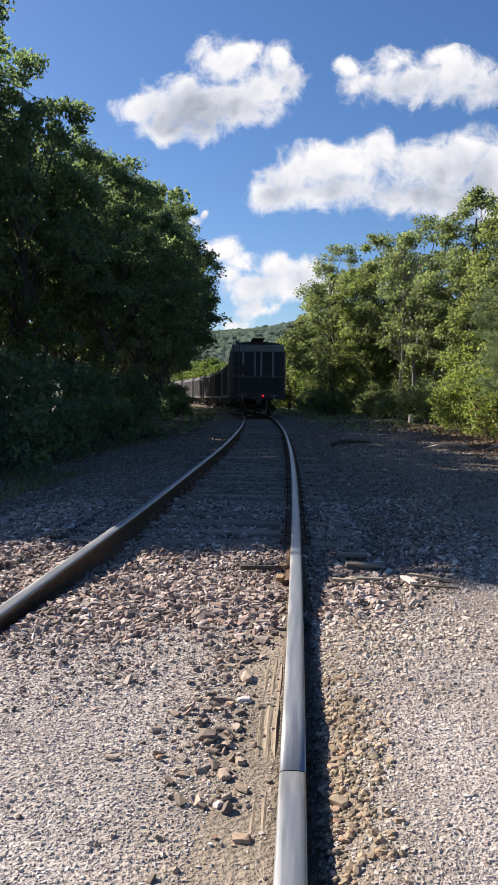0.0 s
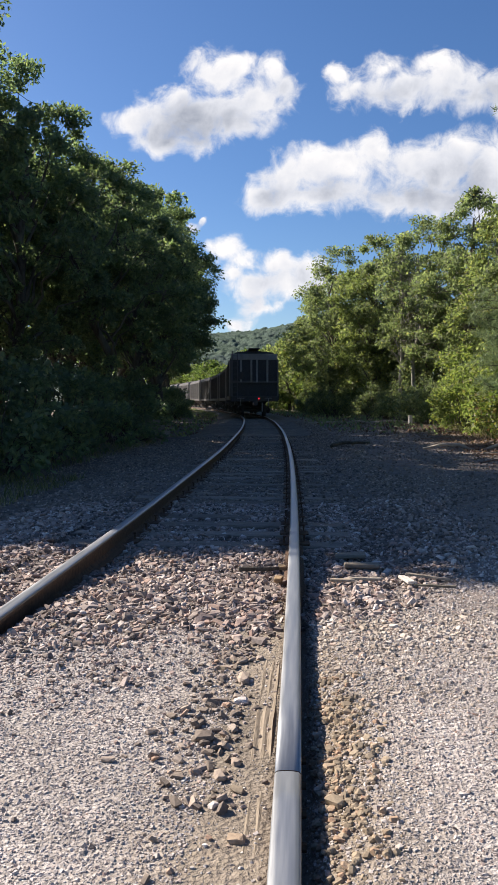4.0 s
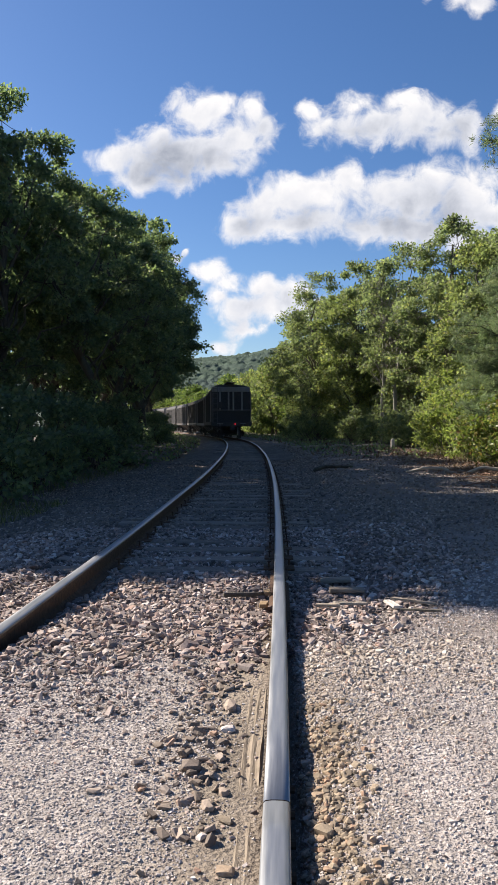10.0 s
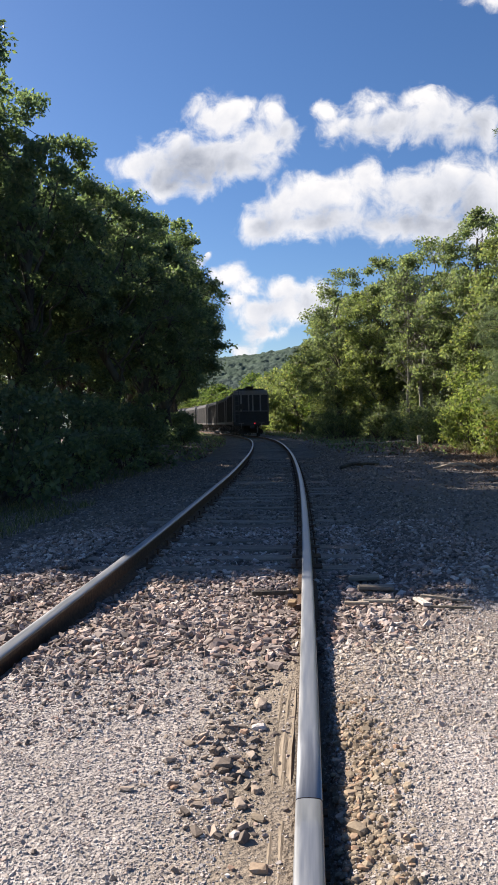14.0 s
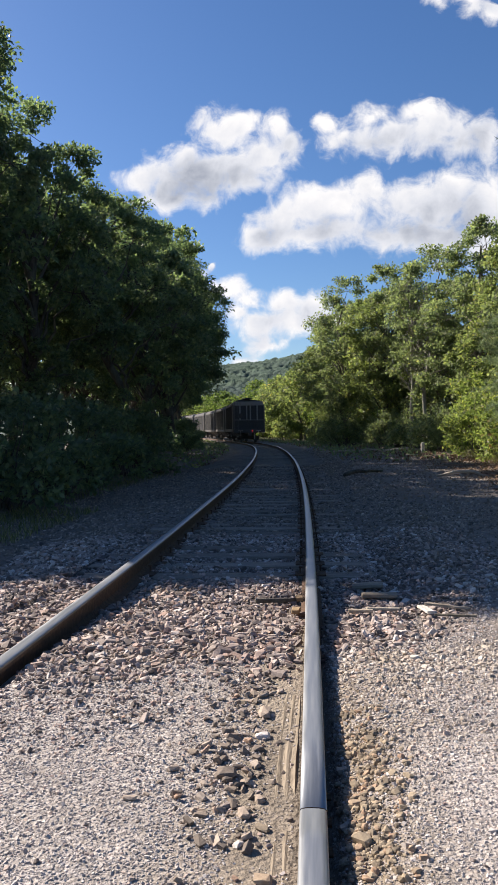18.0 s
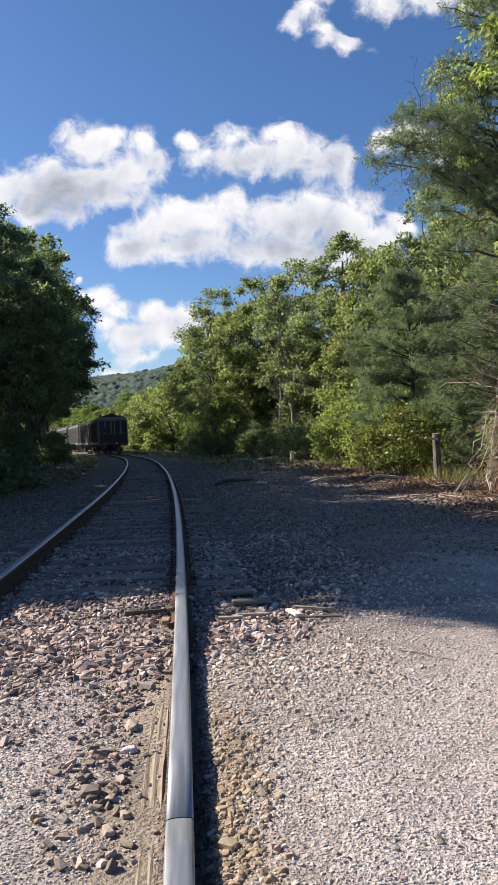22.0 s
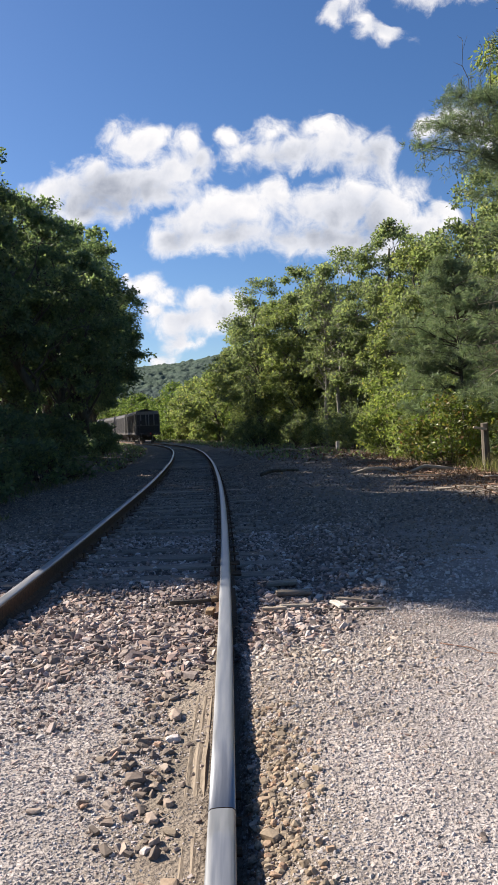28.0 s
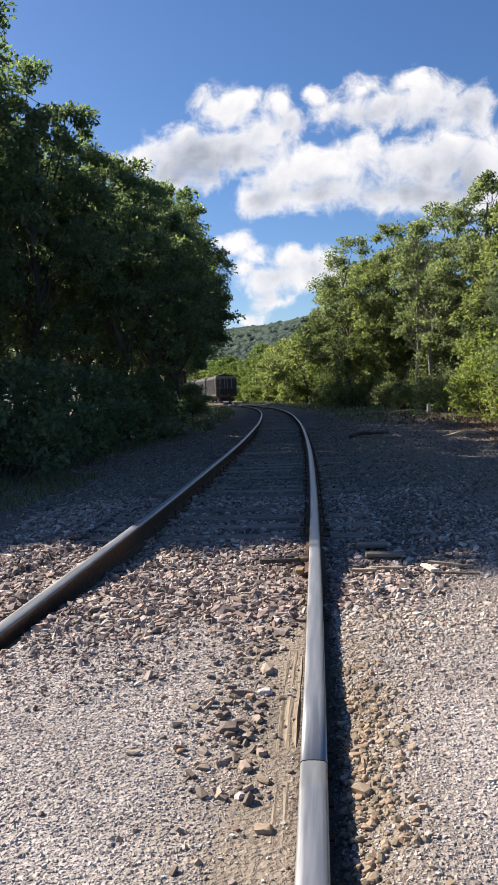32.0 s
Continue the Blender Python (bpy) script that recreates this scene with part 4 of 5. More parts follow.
# ---- plants ----


def tube(path, radii, seg=6):
    """Verts and quads of a tapering tube."""
    P = np.array(path, float)
    n = len(P)
    T = np.gradient(P, axis=0)
    T /= np.linalg.norm(T, axis=1)[:, None] + 1e-9
    ref = np.where(np.abs(T[:, 2:3]) > 0.9, np.array([[1.0, 0, 0]]), np.array([[0, 0, 1.0]]))
    A = np.cross(T, ref)
    A /= np.linalg.norm(A, axis=1)[:, None] + 1e-9
    B = np.cross(T, A)
    ang = np.arange(seg) * 2 * math.pi / seg
    r = np.array(radii, float)[:, None, None]
    V = P[:, None] + r * (np.cos(ang)[None, :, None] * A[:, None] + np.sin(ang)[None, :, None] * B[:, None])
    i = np.arange(n * seg).reshape(n, seg)
    j = np.roll(i, -1, 1)
    F = np.stack([i[:-1], j[:-1], j[1:], i[1:]], -1).reshape(-1, 4)
    return V.reshape(-1, 3), F


def leaves(centres, out, size, g, droop=0.3, aspect=0.62):
    """Folded leaf blades, two triangles each."""
    n = len(centres)
    d = g.normal(0, 1, (n, 3)) + out * 0.7
    d[:, 2] -= droop
    d /= np.linalg.norm(d, axis=1)[:, None]
    nrm = g.normal(0, 0.75, (n, 3)) + np.array([0, 0, 0.9]) + out * 0.35
    s = np.cross(d, nrm)
    s /= np.linalg.norm(s, axis=1)[:, None] + 1e-9
    up = np.cross(s, d)
    L = size * g.uniform(0.65, 1.35, n)[:, None]
    w = L * aspect / 2
    a = centres
    b = centres + d * L * 0.5 + s * w + up * L * 0.08
    c = centres + d * L
    e = centres + d * L * 0.5 - s * w + up * L * 0.08
    V = np.stack([a, b, c, e], 1).reshape(-1, 3)
    i = np.arange(n)[:, None] * 4
    F = np.concatenate([i + np.array([[0, 1, 2]]), i + np.array([[0, 2, 3]])], 1).reshape(-1, 3)
    return V, F


def spray(n, g):
    """Offsets of the leaves in one spray: a full ball with a clear rim."""
    d = g.normal(0, 1, (n, 3))
    d /= np.linalg.norm(d, axis=1)[:, None]
    return d * (g.random(n) ** 0.42)[:, None] * 0.78


def branch_path(a, b, g, sag=0.0, n=5, wob=0.08):
    t = np.linspace(0, 1, n)[:, None]
    L = np.linalg.norm(np.array(b) - np.array(a))
    P = np.array(a) * (1 - t) + np.array(b) * t
    P[1:-1] += g.normal(0, wob * L, (n - 2, 3)) * 0.5
    P[:, 2] += sag * L * 4 * (t * (1 - t))[:, 0]
    return P


def make_tree(name, label, seed, h, rad, base, clusters, per, size, leaf, bark, spread=0.75, lean=(0, 0), top_bias=1.0, trunk_r=None, category="tree", bare=0, droop=0.3, aspect=0.62):
    """Broadleaf tree at the origin: a trunk with limbs, and a crown of leaf sprays with gaps."""
    g = np.random.default_rng(seed)
    tr = trunk_r or 0.018 * h
    top = np.array([lean[0], lean[1], h * 0.84])
    path = branch_path((0, 0, -0.3), top, g, 0, 8, 0.05)
    wood = [tube(path, np.linspace(tr, tr * 0.18, 8), 8)]
    C, OUT, R = [], [], []
    zc = (base + h) / 2
    nb = 20
    golden = math.pi * (3 - math.sqrt(5))
    for k in range(nb):
        u = 1 - 2 * (k + 0.5) / nb
        an = golden * k + g.uniform(-0.4, 0.4)
        q = math.sqrt(1 - u * u)
        d = np.array([math.cos(an) * q, math.sin(an) * q, u + g.uniform(-0.1, 0.1)])
        rr = g.uniform(0.50, 0.74)
        taper = 1.0 if u < 0 else 1 - 0.3 * u * top_bias
        bc = np.array([d[0] * rr * rad * taper, d[1] * rr * rad * taper, zc + d[2] * rr * 1.12 * (h - base) / 2])
        rb = rad * g.uniform(0.30, 0.46)
        t = np.clip((bc[2] - base * 0.5) / h * 0.8, 0.12, 0.95)
        i = min(int(t * 7), 6)
        a = path[i] * (1 - (t * 7 - i)) + path[i + 1] * (t * 7 - i)
        bc[:2] += path[i][:2]
        L = np.linalg.norm(bc - a)
        wood.append(tube(branch_path(a, bc, g, 0.06, 6), np.linspace(min(max(0.02, 0.022 * L), tr * 0.55), 0.010, 6), 6))
        for j in range(clusters // nb):
            e = g.normal(0, 1, 3) + d * 0.5 + np.array([0, 0, 0.25])
            e /= np.linalg.norm(e)
            c = bc + e * rb * g.uniform(0.55, 1.0) * np.array([1, 1, 0.8])
            if j % 2 == 0:
                wood.append(tube(branch_path(bc, c, g, 0.03, 4), np.linspace(0.012, 0.005, 4), 4))
            C.append(c)
            OUT.append(e)
            R.append(spread * g.uniform(0.5, 1.0))
    for k in range(bare):
        a = path[6] + g.normal(0, 0.2, 3)
        d = g.normal(0, 1, 3) * 0.5 + np.array([0, 0, 1.2])
        wood.append(tube(branch_path(a, a + d * 1.5, g, 0.0, 5, 0.12), np.linspace(0.025, 0.005, 5), 4))
    C, OUT, R = np.array(C), np.array(OUT), np.array(R)
    idx = np.repeat(np.arange(len(C)), per)
    P = C[idx] + spray(len(idx), g) * R[idx][:, None] * np.array([1, 1, 0.62])
    P[:, 2] = np.maximum(P[:, 2], 0.05)
    tree = tagged(new(name), label, category)
    v, f = joined(wood)
    t = new("trunk", raw_mesh("trunk", v, f, bark, True))
    t.parent = tree
    v, f = leaves(P, OUT[idx], size, g, droop, aspect)
    c = new("crown", raw_mesh("crown", v, f, leaf))
    c.parent = tree
    return tree


def make_pine(name, label, seed, h, rad, whorls, pads, bark, base=1.8, dead_below=0.0, size=0.09, boughs=(), trunk_r=0.14, tuft=17, thick=0.045):
    """Pine: whorled limbs, each carrying flat pads of needle tufts with gaps between; boughs are extra long limbs (height, angle, length)."""
    g = np.random.default_rng(seed)
    path = branch_path((0, 0, -0.3), (0.3, 0.1, h), g, 0, 9, 0.009)
    wood = [tube(path, np.linspace(trunk_r, 0.02, 9), 9)]
    cs, outs = [], []
    limbs = []
    for k in range(whorls):
        z = base + (h - base) * (k / whorls) ** 0.9 + g.uniform(-0.12, 0.12)
        for j in range(g.integers(3, 6)):
            L = rad * max(0.20, 1 - ((z - 0.40 * h) / (0.62 * h)) ** 2) * g.uniform(0.45, 1.0)
            limbs.append((z, g.uniform(0, 2 * math.pi), L, g.uniform(0.05, 0.45), pads if z < 0.6 * h else max(3, int(pads * 0.6))))
    for z, an, L in boughs:
        limbs.append((z, radians(an), L, 0.42, pads * 4))
    for z, an, L in boughs:
        for _ in range(3):
            a = path[5] * [1, 1, 0] + [math.cos(radians(an)) * L * g.uniform(0.45, 0.9), math.sin(radians(an)) * L * 0.7, z + 0.3 * L]
            e = a + [g.normal(-0.1, 0.15), g.normal(0, 0.15), g.uniform(0.6, 1.3)]
            P = branch_path(a, e, g, 0, 6, 0.06)
            wood.append(tube(P, np.linspace(0.011, 0.003, 6), 4))
            for q in range(4):
                b0 = P[2 + q % 4]
                wood.append(tube(branch_path(b0, b0 + g.normal(0, 0.12, 3) + [0, 0, 0.14], g, 0, 4, 0.1), np.linspace(0.005, 0.002, 4), 4))
    for z, an, L, rise, count in limbs:
        i = min(int(z / h * 8), 7)
        a = path[i] + (path[i + 1] - path[i]) * (z / h * 8 - i)
        e = a + np.array([math.cos(an) * L, math.sin(an) * L, L * rise])
        P = branch_path(a, e, g, 0.05, 6, 0.05)
        wood.append(tube(P, np.linspace(0.03 if z > dead_below else 0.013, 0.004, 6), 5))
        if z < dead_below:
            for q in range(9):
                b0 = P[2 + q % 4]
                wood.append(tube(branch_path(b0, b0 + g.normal(0, 0.35, 3), g, 0, 4, 0.15), np.linspace(0.006, 0.002, 4), 4))
            continue
        for q in range(count):
            t = 1 - 0.72 * g.random() ** 1.3
            ii = min(int(t * 5), 4)
            c = P[ii] + (P[ii + 1] - P[ii]) * (t * 5 - ii)
            side = g.normal(0, 1, 3) * np.array([1, 1, 0.35])
            side *= g.uniform(0.15, 0.45) * (0.7 + 0.25 * L) / (np.linalg.norm(side) + 1e-9)
            side[2] += 0.05
            end = c + side
            wood.append(tube(np.array([c, c + side * 0.5 + np.array([0, 0, 0.02]), end]), (0.007, 0.005, 0.003), 4))
            for m in range(8):
                u = g.uniform(0.25, 1.05)
                cs.append(c + side * u + g.normal(0, 0.09, 3) * np.array([1, 1, 0.6]))
                o = side / (np.linalg.norm(side) + 1e-9) + np.array([0, 0, 0.35])
                outs.append(o)
    cs, outs = np.array(cs), np.array(outs)
    idx = np.repeat(np.arange(len(cs)), tuft)
    P = cs[idx] + g.normal(0, 0.02, (len(idx), 3))
    tree = tagged(new(name), label, "tree")
    v, f = joined(wood)
    t = new("trunk", raw_mesh("trunk", v, f, bark, True))
    t.parent = tree
    v, f = leaves(P, outs[idx], size, g, -0.1, thick)
    c = new("crown", raw_mesh("crown", v, f, NEEDLE))
    c.parent = tree
    return tree


def make_bare_tree(name, label, seed, h):
    """A leafless tree: a trunk and upswept boughs that fork into twigs."""
    g = np.random.default_rng(seed)
    path = branch_path((0, 0, -0.3), (0.2, 0.1, h * 0.9), g, 0, 9, 0.02)
    tree = tagged(new(name), label, "tree")
    v, f = tube(path, np.linspace(0.15, 0.03, 9), 8)
    new("trunk", raw_mesh("trunk", v, f, DEADBARK, True)).parent = tree
    for k in range(22):
        t = 0.35 + 0.6 * k / 22
        i = min(int(t * 8), 7)
        a = path[i] + (path[i + 1] - path[i]) * (t * 8 - i)
        an, L = g.uniform(0, 6.28), (1.15 - t) * 3.0 * g.uniform(0.6, 1.0)
        b = a + np.array([math.cos(an) * L * 0.6, math.sin(an) * L * 0.6, L * 0.8])
        P = branch_path(a, b, g, 0.0, 6, 0.08)
        wood = [tube(P, np.linspace(0.045, 0.014, 6), 5)]
        for q in range(9):
            c = P[1 + q % 5]
            wood.append(tube(branch_path(c, c + g.normal(0, 0.4, 3) + [0, 0, 0.5], g, 0, 4, 0.12), np.linspace(0.02, 0.008, 4), 4))
        v, f = joined(wood)
        new("branch", raw_mesh("branch", v, f, DEADBARK, True)).parent = tree
    return tree


def make_bush(name, label, seed, h, rad, clusters, per, size, leaf, bark=BARK, spread=0.45, category="bush"):
    g = np.random.default_rng(seed)
    wood, C, OUT = [], [], []
    for k in range(clusters):
        an, q = g.uniform(0, 2 * math.pi), math.sqrt(g.random())
        z = h * (0.12 + 0.88 * g.random() ** 0.8) * math.sqrt(max(0.05, 1 - 0.75 * q * q))
        c = np.array([math.cos(an) * q * rad, math.sin(an) * q * rad, z])
        if k % 2 == 0:
            a = np.array([c[0] * 0.25, c[1] * 0.25, -0.1])
            wood.append(tube(branch_path(a, c, g, 0.05, 5, 0.08), np.linspace(0.022, 0.005, 5), 4))
        C.append(c)
        OUT.append(np.array([math.cos(an) * q, math.sin(an) * q, 0.5]))
    C, OUT = np.array(C), np.array(OUT)
    idx = np.repeat(np.arange(clusters), per)
    P = C[idx] + spray(len(idx), g) * spread * g.uniform(0.7, 1.15, (clusters, 1))[idx] * np.array([1, 1, 0.7])
    P[:, 2] = np.maximum(P[:, 2], 0.03)
    bush = tagged(new(name), label, category)
    v, f = joined(wood)
    t = new("branchwork", raw_mesh("branchwork", v, f, bark, True))
    t.parent = bush
    v, f = leaves(P, OUT[idx], size, g)
    c = new("foliage", raw_mesh("foliage", v, f, leaf))
    c.parent = bush
    return bush


def place(ob, x, y, turn=0.0, z=None):
    o = x + K / 2 * min(max(y, 0), 160) ** 2
    ob.matrix_basis = pose(x, y, float(ground_z(o, y)) if z is None else z, 0, 0, turn)
    return ob


def again(ob, x, y, turn, size=1.0):
    o = x + K / 2 * min(max(y, 0), 160) ** 2
    return copy_thing(ob, pose(x, y, float(ground_z(o, y)), 0, 0, turn) @ Matrix.Scale(size, 4))


def build_left_trees():
    lab = "tall dark green maple shading the track"
    # seeds 11 and 19 stand out of view, placed to shape the shadow edge
    for seed, x, y, h, r, base in ((11, -8.6, 13.9, 12.4, 2.9, 0.6), (19, -8.6, 11.45, 12.6, 2.4, 7.2), (12, -8.9, 17.4, 11.7, 2.8, 0.9), (13, -8.0, 21.5, 10.9, 3.1, 0.9), (14, -7.2, 25.8, 10.7, 3.1, 0.8), (15, -6.9, 30.2, 10.8, 3.1, 1.6), (16, -6.9, 35.0, 10.9, 3.5, 2.9)):
        t = make_tree("maple_tree", lab, seed, h, r, base, 220, 130, 0.12, LEAF_DARK, BARKDARK, 0.62)
        tagged(place(t, x, y, seed * 37), group="trees left of the track")
        # unseen copies behind the front row, added to thicken its shade
        if seed in (12, 14, 16):
            for dx, dy in ((-4.6, 1.5), (-9.2, -0.5)):
                again(t, x + dx, y + dy, seed * 50 + dx * 10)
    again(t, -12.2, 17.5, 15)
    again(t, -14.5, 20.5, 75)
    # unseen maples added to set where the shadow falls across the rails
    t = make_tree("maple_tree", "unseen low maple added to shade the crossing", 24, 7.7, 2.5, 1.0, 200, 60, 0.2, LEAF_DARK, BARKDARK, 0.9)
    tagged(place(t, -10.6, 12.0, 20), group="trees left of the track")
    again(t, -12.4, 12.7, 140)
    again(t, -9.6, 13.4, 230)
    t = make_tree("oak_tree", "dark green oak overhanging the railway line", 17, 9.8, 4.0, 2.6, 220, 130, 0.13, LEAF_DARK, BARKDARK, 0.72)
    place(t, -8.0, 40.0, 20)
    # hidden oaks added to close gaps in the shade over track and train
    t = make_tree("oak_tree", "tall dark oak behind the front trees, added for shade", 18, 13.8, 4.0, 2.2, 160, 56, 0.26, LEAF_DARK, BARKDARK, 1.05)
    place(t, -12.6, 43.0)
    for i in range(7):
        again(t, -13.0 - (i % 2), 16.2 + 4.0 * i, 33 + 71 * i)
    again(t, -10.6, 17.0, 200, 0.86)
    again(t, -9.8, 15.6, 310, 0.8)
    for i in range(12):
        y = 46 + 5.0 * i
        again(t, -0.175 * y - 4.6 - (i % 3), y, 80 + 67 * i, 1.15)
    for i, y in enumerate((49, 55, 61, 67, 74, 81, 89, 97, 105, 114)):
        again(t, -K / 2 * y * y - 8.2 - (i % 2) * 0.7, y, 15 + 83 * i, 1.15)
    b = make_bush("shrub", "dark undergrowth shrub beneath the trackside trees", 21, 2.2, 1.5, 70, 60, 0.13, LEAF_DARK, BARKDARK)
    place(b, -5.6, 13.0)
    # those past y 48 were added to keep low sun off the far shoulder
    for i, (x, y) in enumerate(((-5.8, 16.0), (-6.0, 19.4), (-5.8, 23.0), (-7.0, 30.5), (-8.0, 34.6), (-9.0, 39.0), (-10.2, 44.0), (-7.6, 11.6), (-8.6, 48.0), (-9.4, 52.5), (-10.2, 57.0), (-11.0, 62.0), (-12.6, 68.0))):
        again(b, x, y, 47 * i)


def build_right_trees():
    lab = "young green maple in sun at the gravel edge"
    mk = []
    for seed, h, r, base, leaf in ((31, 12.2, 3.5, 0.8, LEAF_MID), (32, 13.2, 3.5, 1.2, LEAF_MID), (33, 11.6, 3.3, 0.8, LEAF_SOFT)):
        mk.append(make_tree("maple_tree", lab, seed, h, r, base, 280, 84, 0.165, leaf, BARK, 0.86, bare=2 if seed == 32 else 0))
    spots = [(0, 2.2, 55, 0), (2, 4.4, 51.5, 90), (1, 5.8, 52, 40), (0, 7.8, 47, 80), (1, 9.2, 42.5, 130), (2, 10.2, 38, 200), (0, 11.0, 34, 250), (1, 12.0, 29.5, 300),
             (1, 7.0, 60, 20), (2, 11.5, 52, 60), (0, 13.5, 46, 95), (1, 14.5, 39, 140), (2, 16.0, 33, 10), (1, 15.0, 25.5, 66), (2, 1.6, 65, 180)]
    first = set()
    for k, x, y, a in spots:
        if k in first:
            again(mk[k], x, y, a)
        else:
            first.add(k)
            tagged(place(mk[k], x, y, a), group="trees along the lot")
    b = make_bush("bush", "bright yellow-green leafy bush at the gravel edge", 41, 3.0, 1.5, 80, 65, 0.13, LEAF_LIGHT)
    place(b, 7.0, 33.0)
    for i, (x, y) in enumerate(((6.5, 29.2), (7.0, 25.6))):
        again(b, x, y, 61 * i)
    b = make_bush("bush", "small bright green sapling bush at the gravel edge", 44, 4.2, 1.3, 70, 60, 0.15, LEAF_LIGHT)
    place(b, 7.4, 36.2)
    for i, (x, y) in enumerate(((12.6, 19.5), (13.4, 15.5), (12.8, 12.0), (13.2, 9.0), (11.6, 22.5), (15.5, 18.0))):
        again(b, x, y, 53 * i)
    b = make_bush("bush", "shaded green shrub at the foot of the trees", 42, 2.2, 1.4, 70, 60, 0.13, LEAF_MID)
    place(b, 5.2, 49.5)
    for i, (x, y) in enumerate(((3.8, 54.5), (1.7, 51.5), (1.8, 60), (6.2, 38.8), (5.6, 44.5), (4.4, 48.0), (3.0, 58.0), (8.7, 21.6), (8.2, 16.2), (10.2, 14.6), (11.0, 10.4), (0.6, 68), (7.4, 41), (9.4, 30.5))):
        again(b, x, y, 73 * i)
    b = make_bush("bush", "leafy bush with reddish-brown and yellow leaves", 43, 2.1, 1.2, 60, 60, 0.12, LEAF_AUTUMN)
    place(b, 6.0, 20.6)
    p = make_pine("white_pine", "white pine with bare vine-wrapped lower trunk beside the lot", 51, 11.6, 2.2, 40, 6, BARKDARK, 2.0, 4.2, 0.11, ((5.5, 178, 2.65), (5.8, 190, 2.45), (6.2, 170, 2.3), (5.3, 205, 1.9), (6.0, 215, 2.0), (6.6, 184, 1.9)), 0.14, 13, 0.05)
    place(p, 6.28, 14.2)
    q = make_pine("white_pine", "young bluish white pine with soft drooping branches", 52, 6.2, 2.6, 28, 9, BARKDARK, 0.4, 0.0, 0.14, (), 0.09, 10, 0.07)
    place(q, 8.6, 19.4, 40)
    again(q, 7.4, 23.5, 140)
    again(q, 9.6, 16.4, 220)
    again(q, 8.6, 28.0, 300)
    t = make_tree("ash_tree", "ash with large bright yellow-green leaves in the sun", 61, 12.2, 3.5, 1.0, 620, 46, 0.13, LEAF_ASH, BARK, 0.34, droop=1.1, aspect=0.42)
    place(t, 8.5, 11.2, 0)
    t = make_tree("ash_sapling", "small ash with drooping bright yellow-green leaves", 64, 5.8, 1.9, 1.0, 300, 42, 0.13, LEAF_ASH, BARK, 0.30, trunk_r=0.035, droop=1.1, aspect=0.42)
    place(t, 7.2, 11.0, 0)
    t = make_tree("maple_tree", "slender green maple rising behind the pine", 62, 12.0, 2.1, 5.0, 380, 44, 0.12, LEAF_SOFT, BARK, 0.42, trunk_r=0.05, bare=4, droop=1.0, aspect=0.45)
    place(t, 7.5, 15.4, 0)
    for x, y, h, sd in ((5.8, 47.0, 11.4, 81), (6.6, 46.0, 10.8, 82)):
        place(make_bare_tree("dead_tree", "bare grey dead tree among the green crowns", sd, h), x, y)
    b = make_bush("brush", "dry brown brush under the pine", 63, 1.6, 1.0, 90, 60, 0.05, DRYLEAF, BARK, 0.4)
    place(b, 7.3, 13.6)
    again(b, 8.1, 12.4, 80)


def build_far_trees():
    lab = "sunlit green tree beyond the bend of the line"
    mk = []
    for seed, h, r, leaf in ((71, 10.5, 4.0, LEAF_SOFT), (72, 9.0, 3.6, LEAF_FAR), (73, 12.0, 4.2, LEAF_FAR)):
        mk.append(make_tree("tree", lab, seed, h, r, -0.8, 160, 30, 0.36, leaf, BARK, 1.15))
    g = random.Random(5)
    spots = []
    for i in range(46):
        y = 78 + i * 3.2
        xr = -K / 2 * y * y
        spots.append((xr + 6.5 + g.uniform(0, 3.5) + (2.0 if y > 100 else 0), y))
        if i % 2 == 0:
            spots.append((xr + 14 + g.uniform(0, 5), y))
    for i in range(14):
        spots.append((-K / 2 * (150 + i * 6) ** 2 - 9 - g.uniform(0, 5), 150 + i * 6))
    used = set()
    for i, (x, y) in enumerate(spots):
        k = g.choice((0, 0, 1, 2))
        if k in used:
            again(mk[k], x, y, g.uniform(0, 360))
        else:
            used.add(k)
            tagged(place(mk[k], x, y), group="trees beyond the bend")


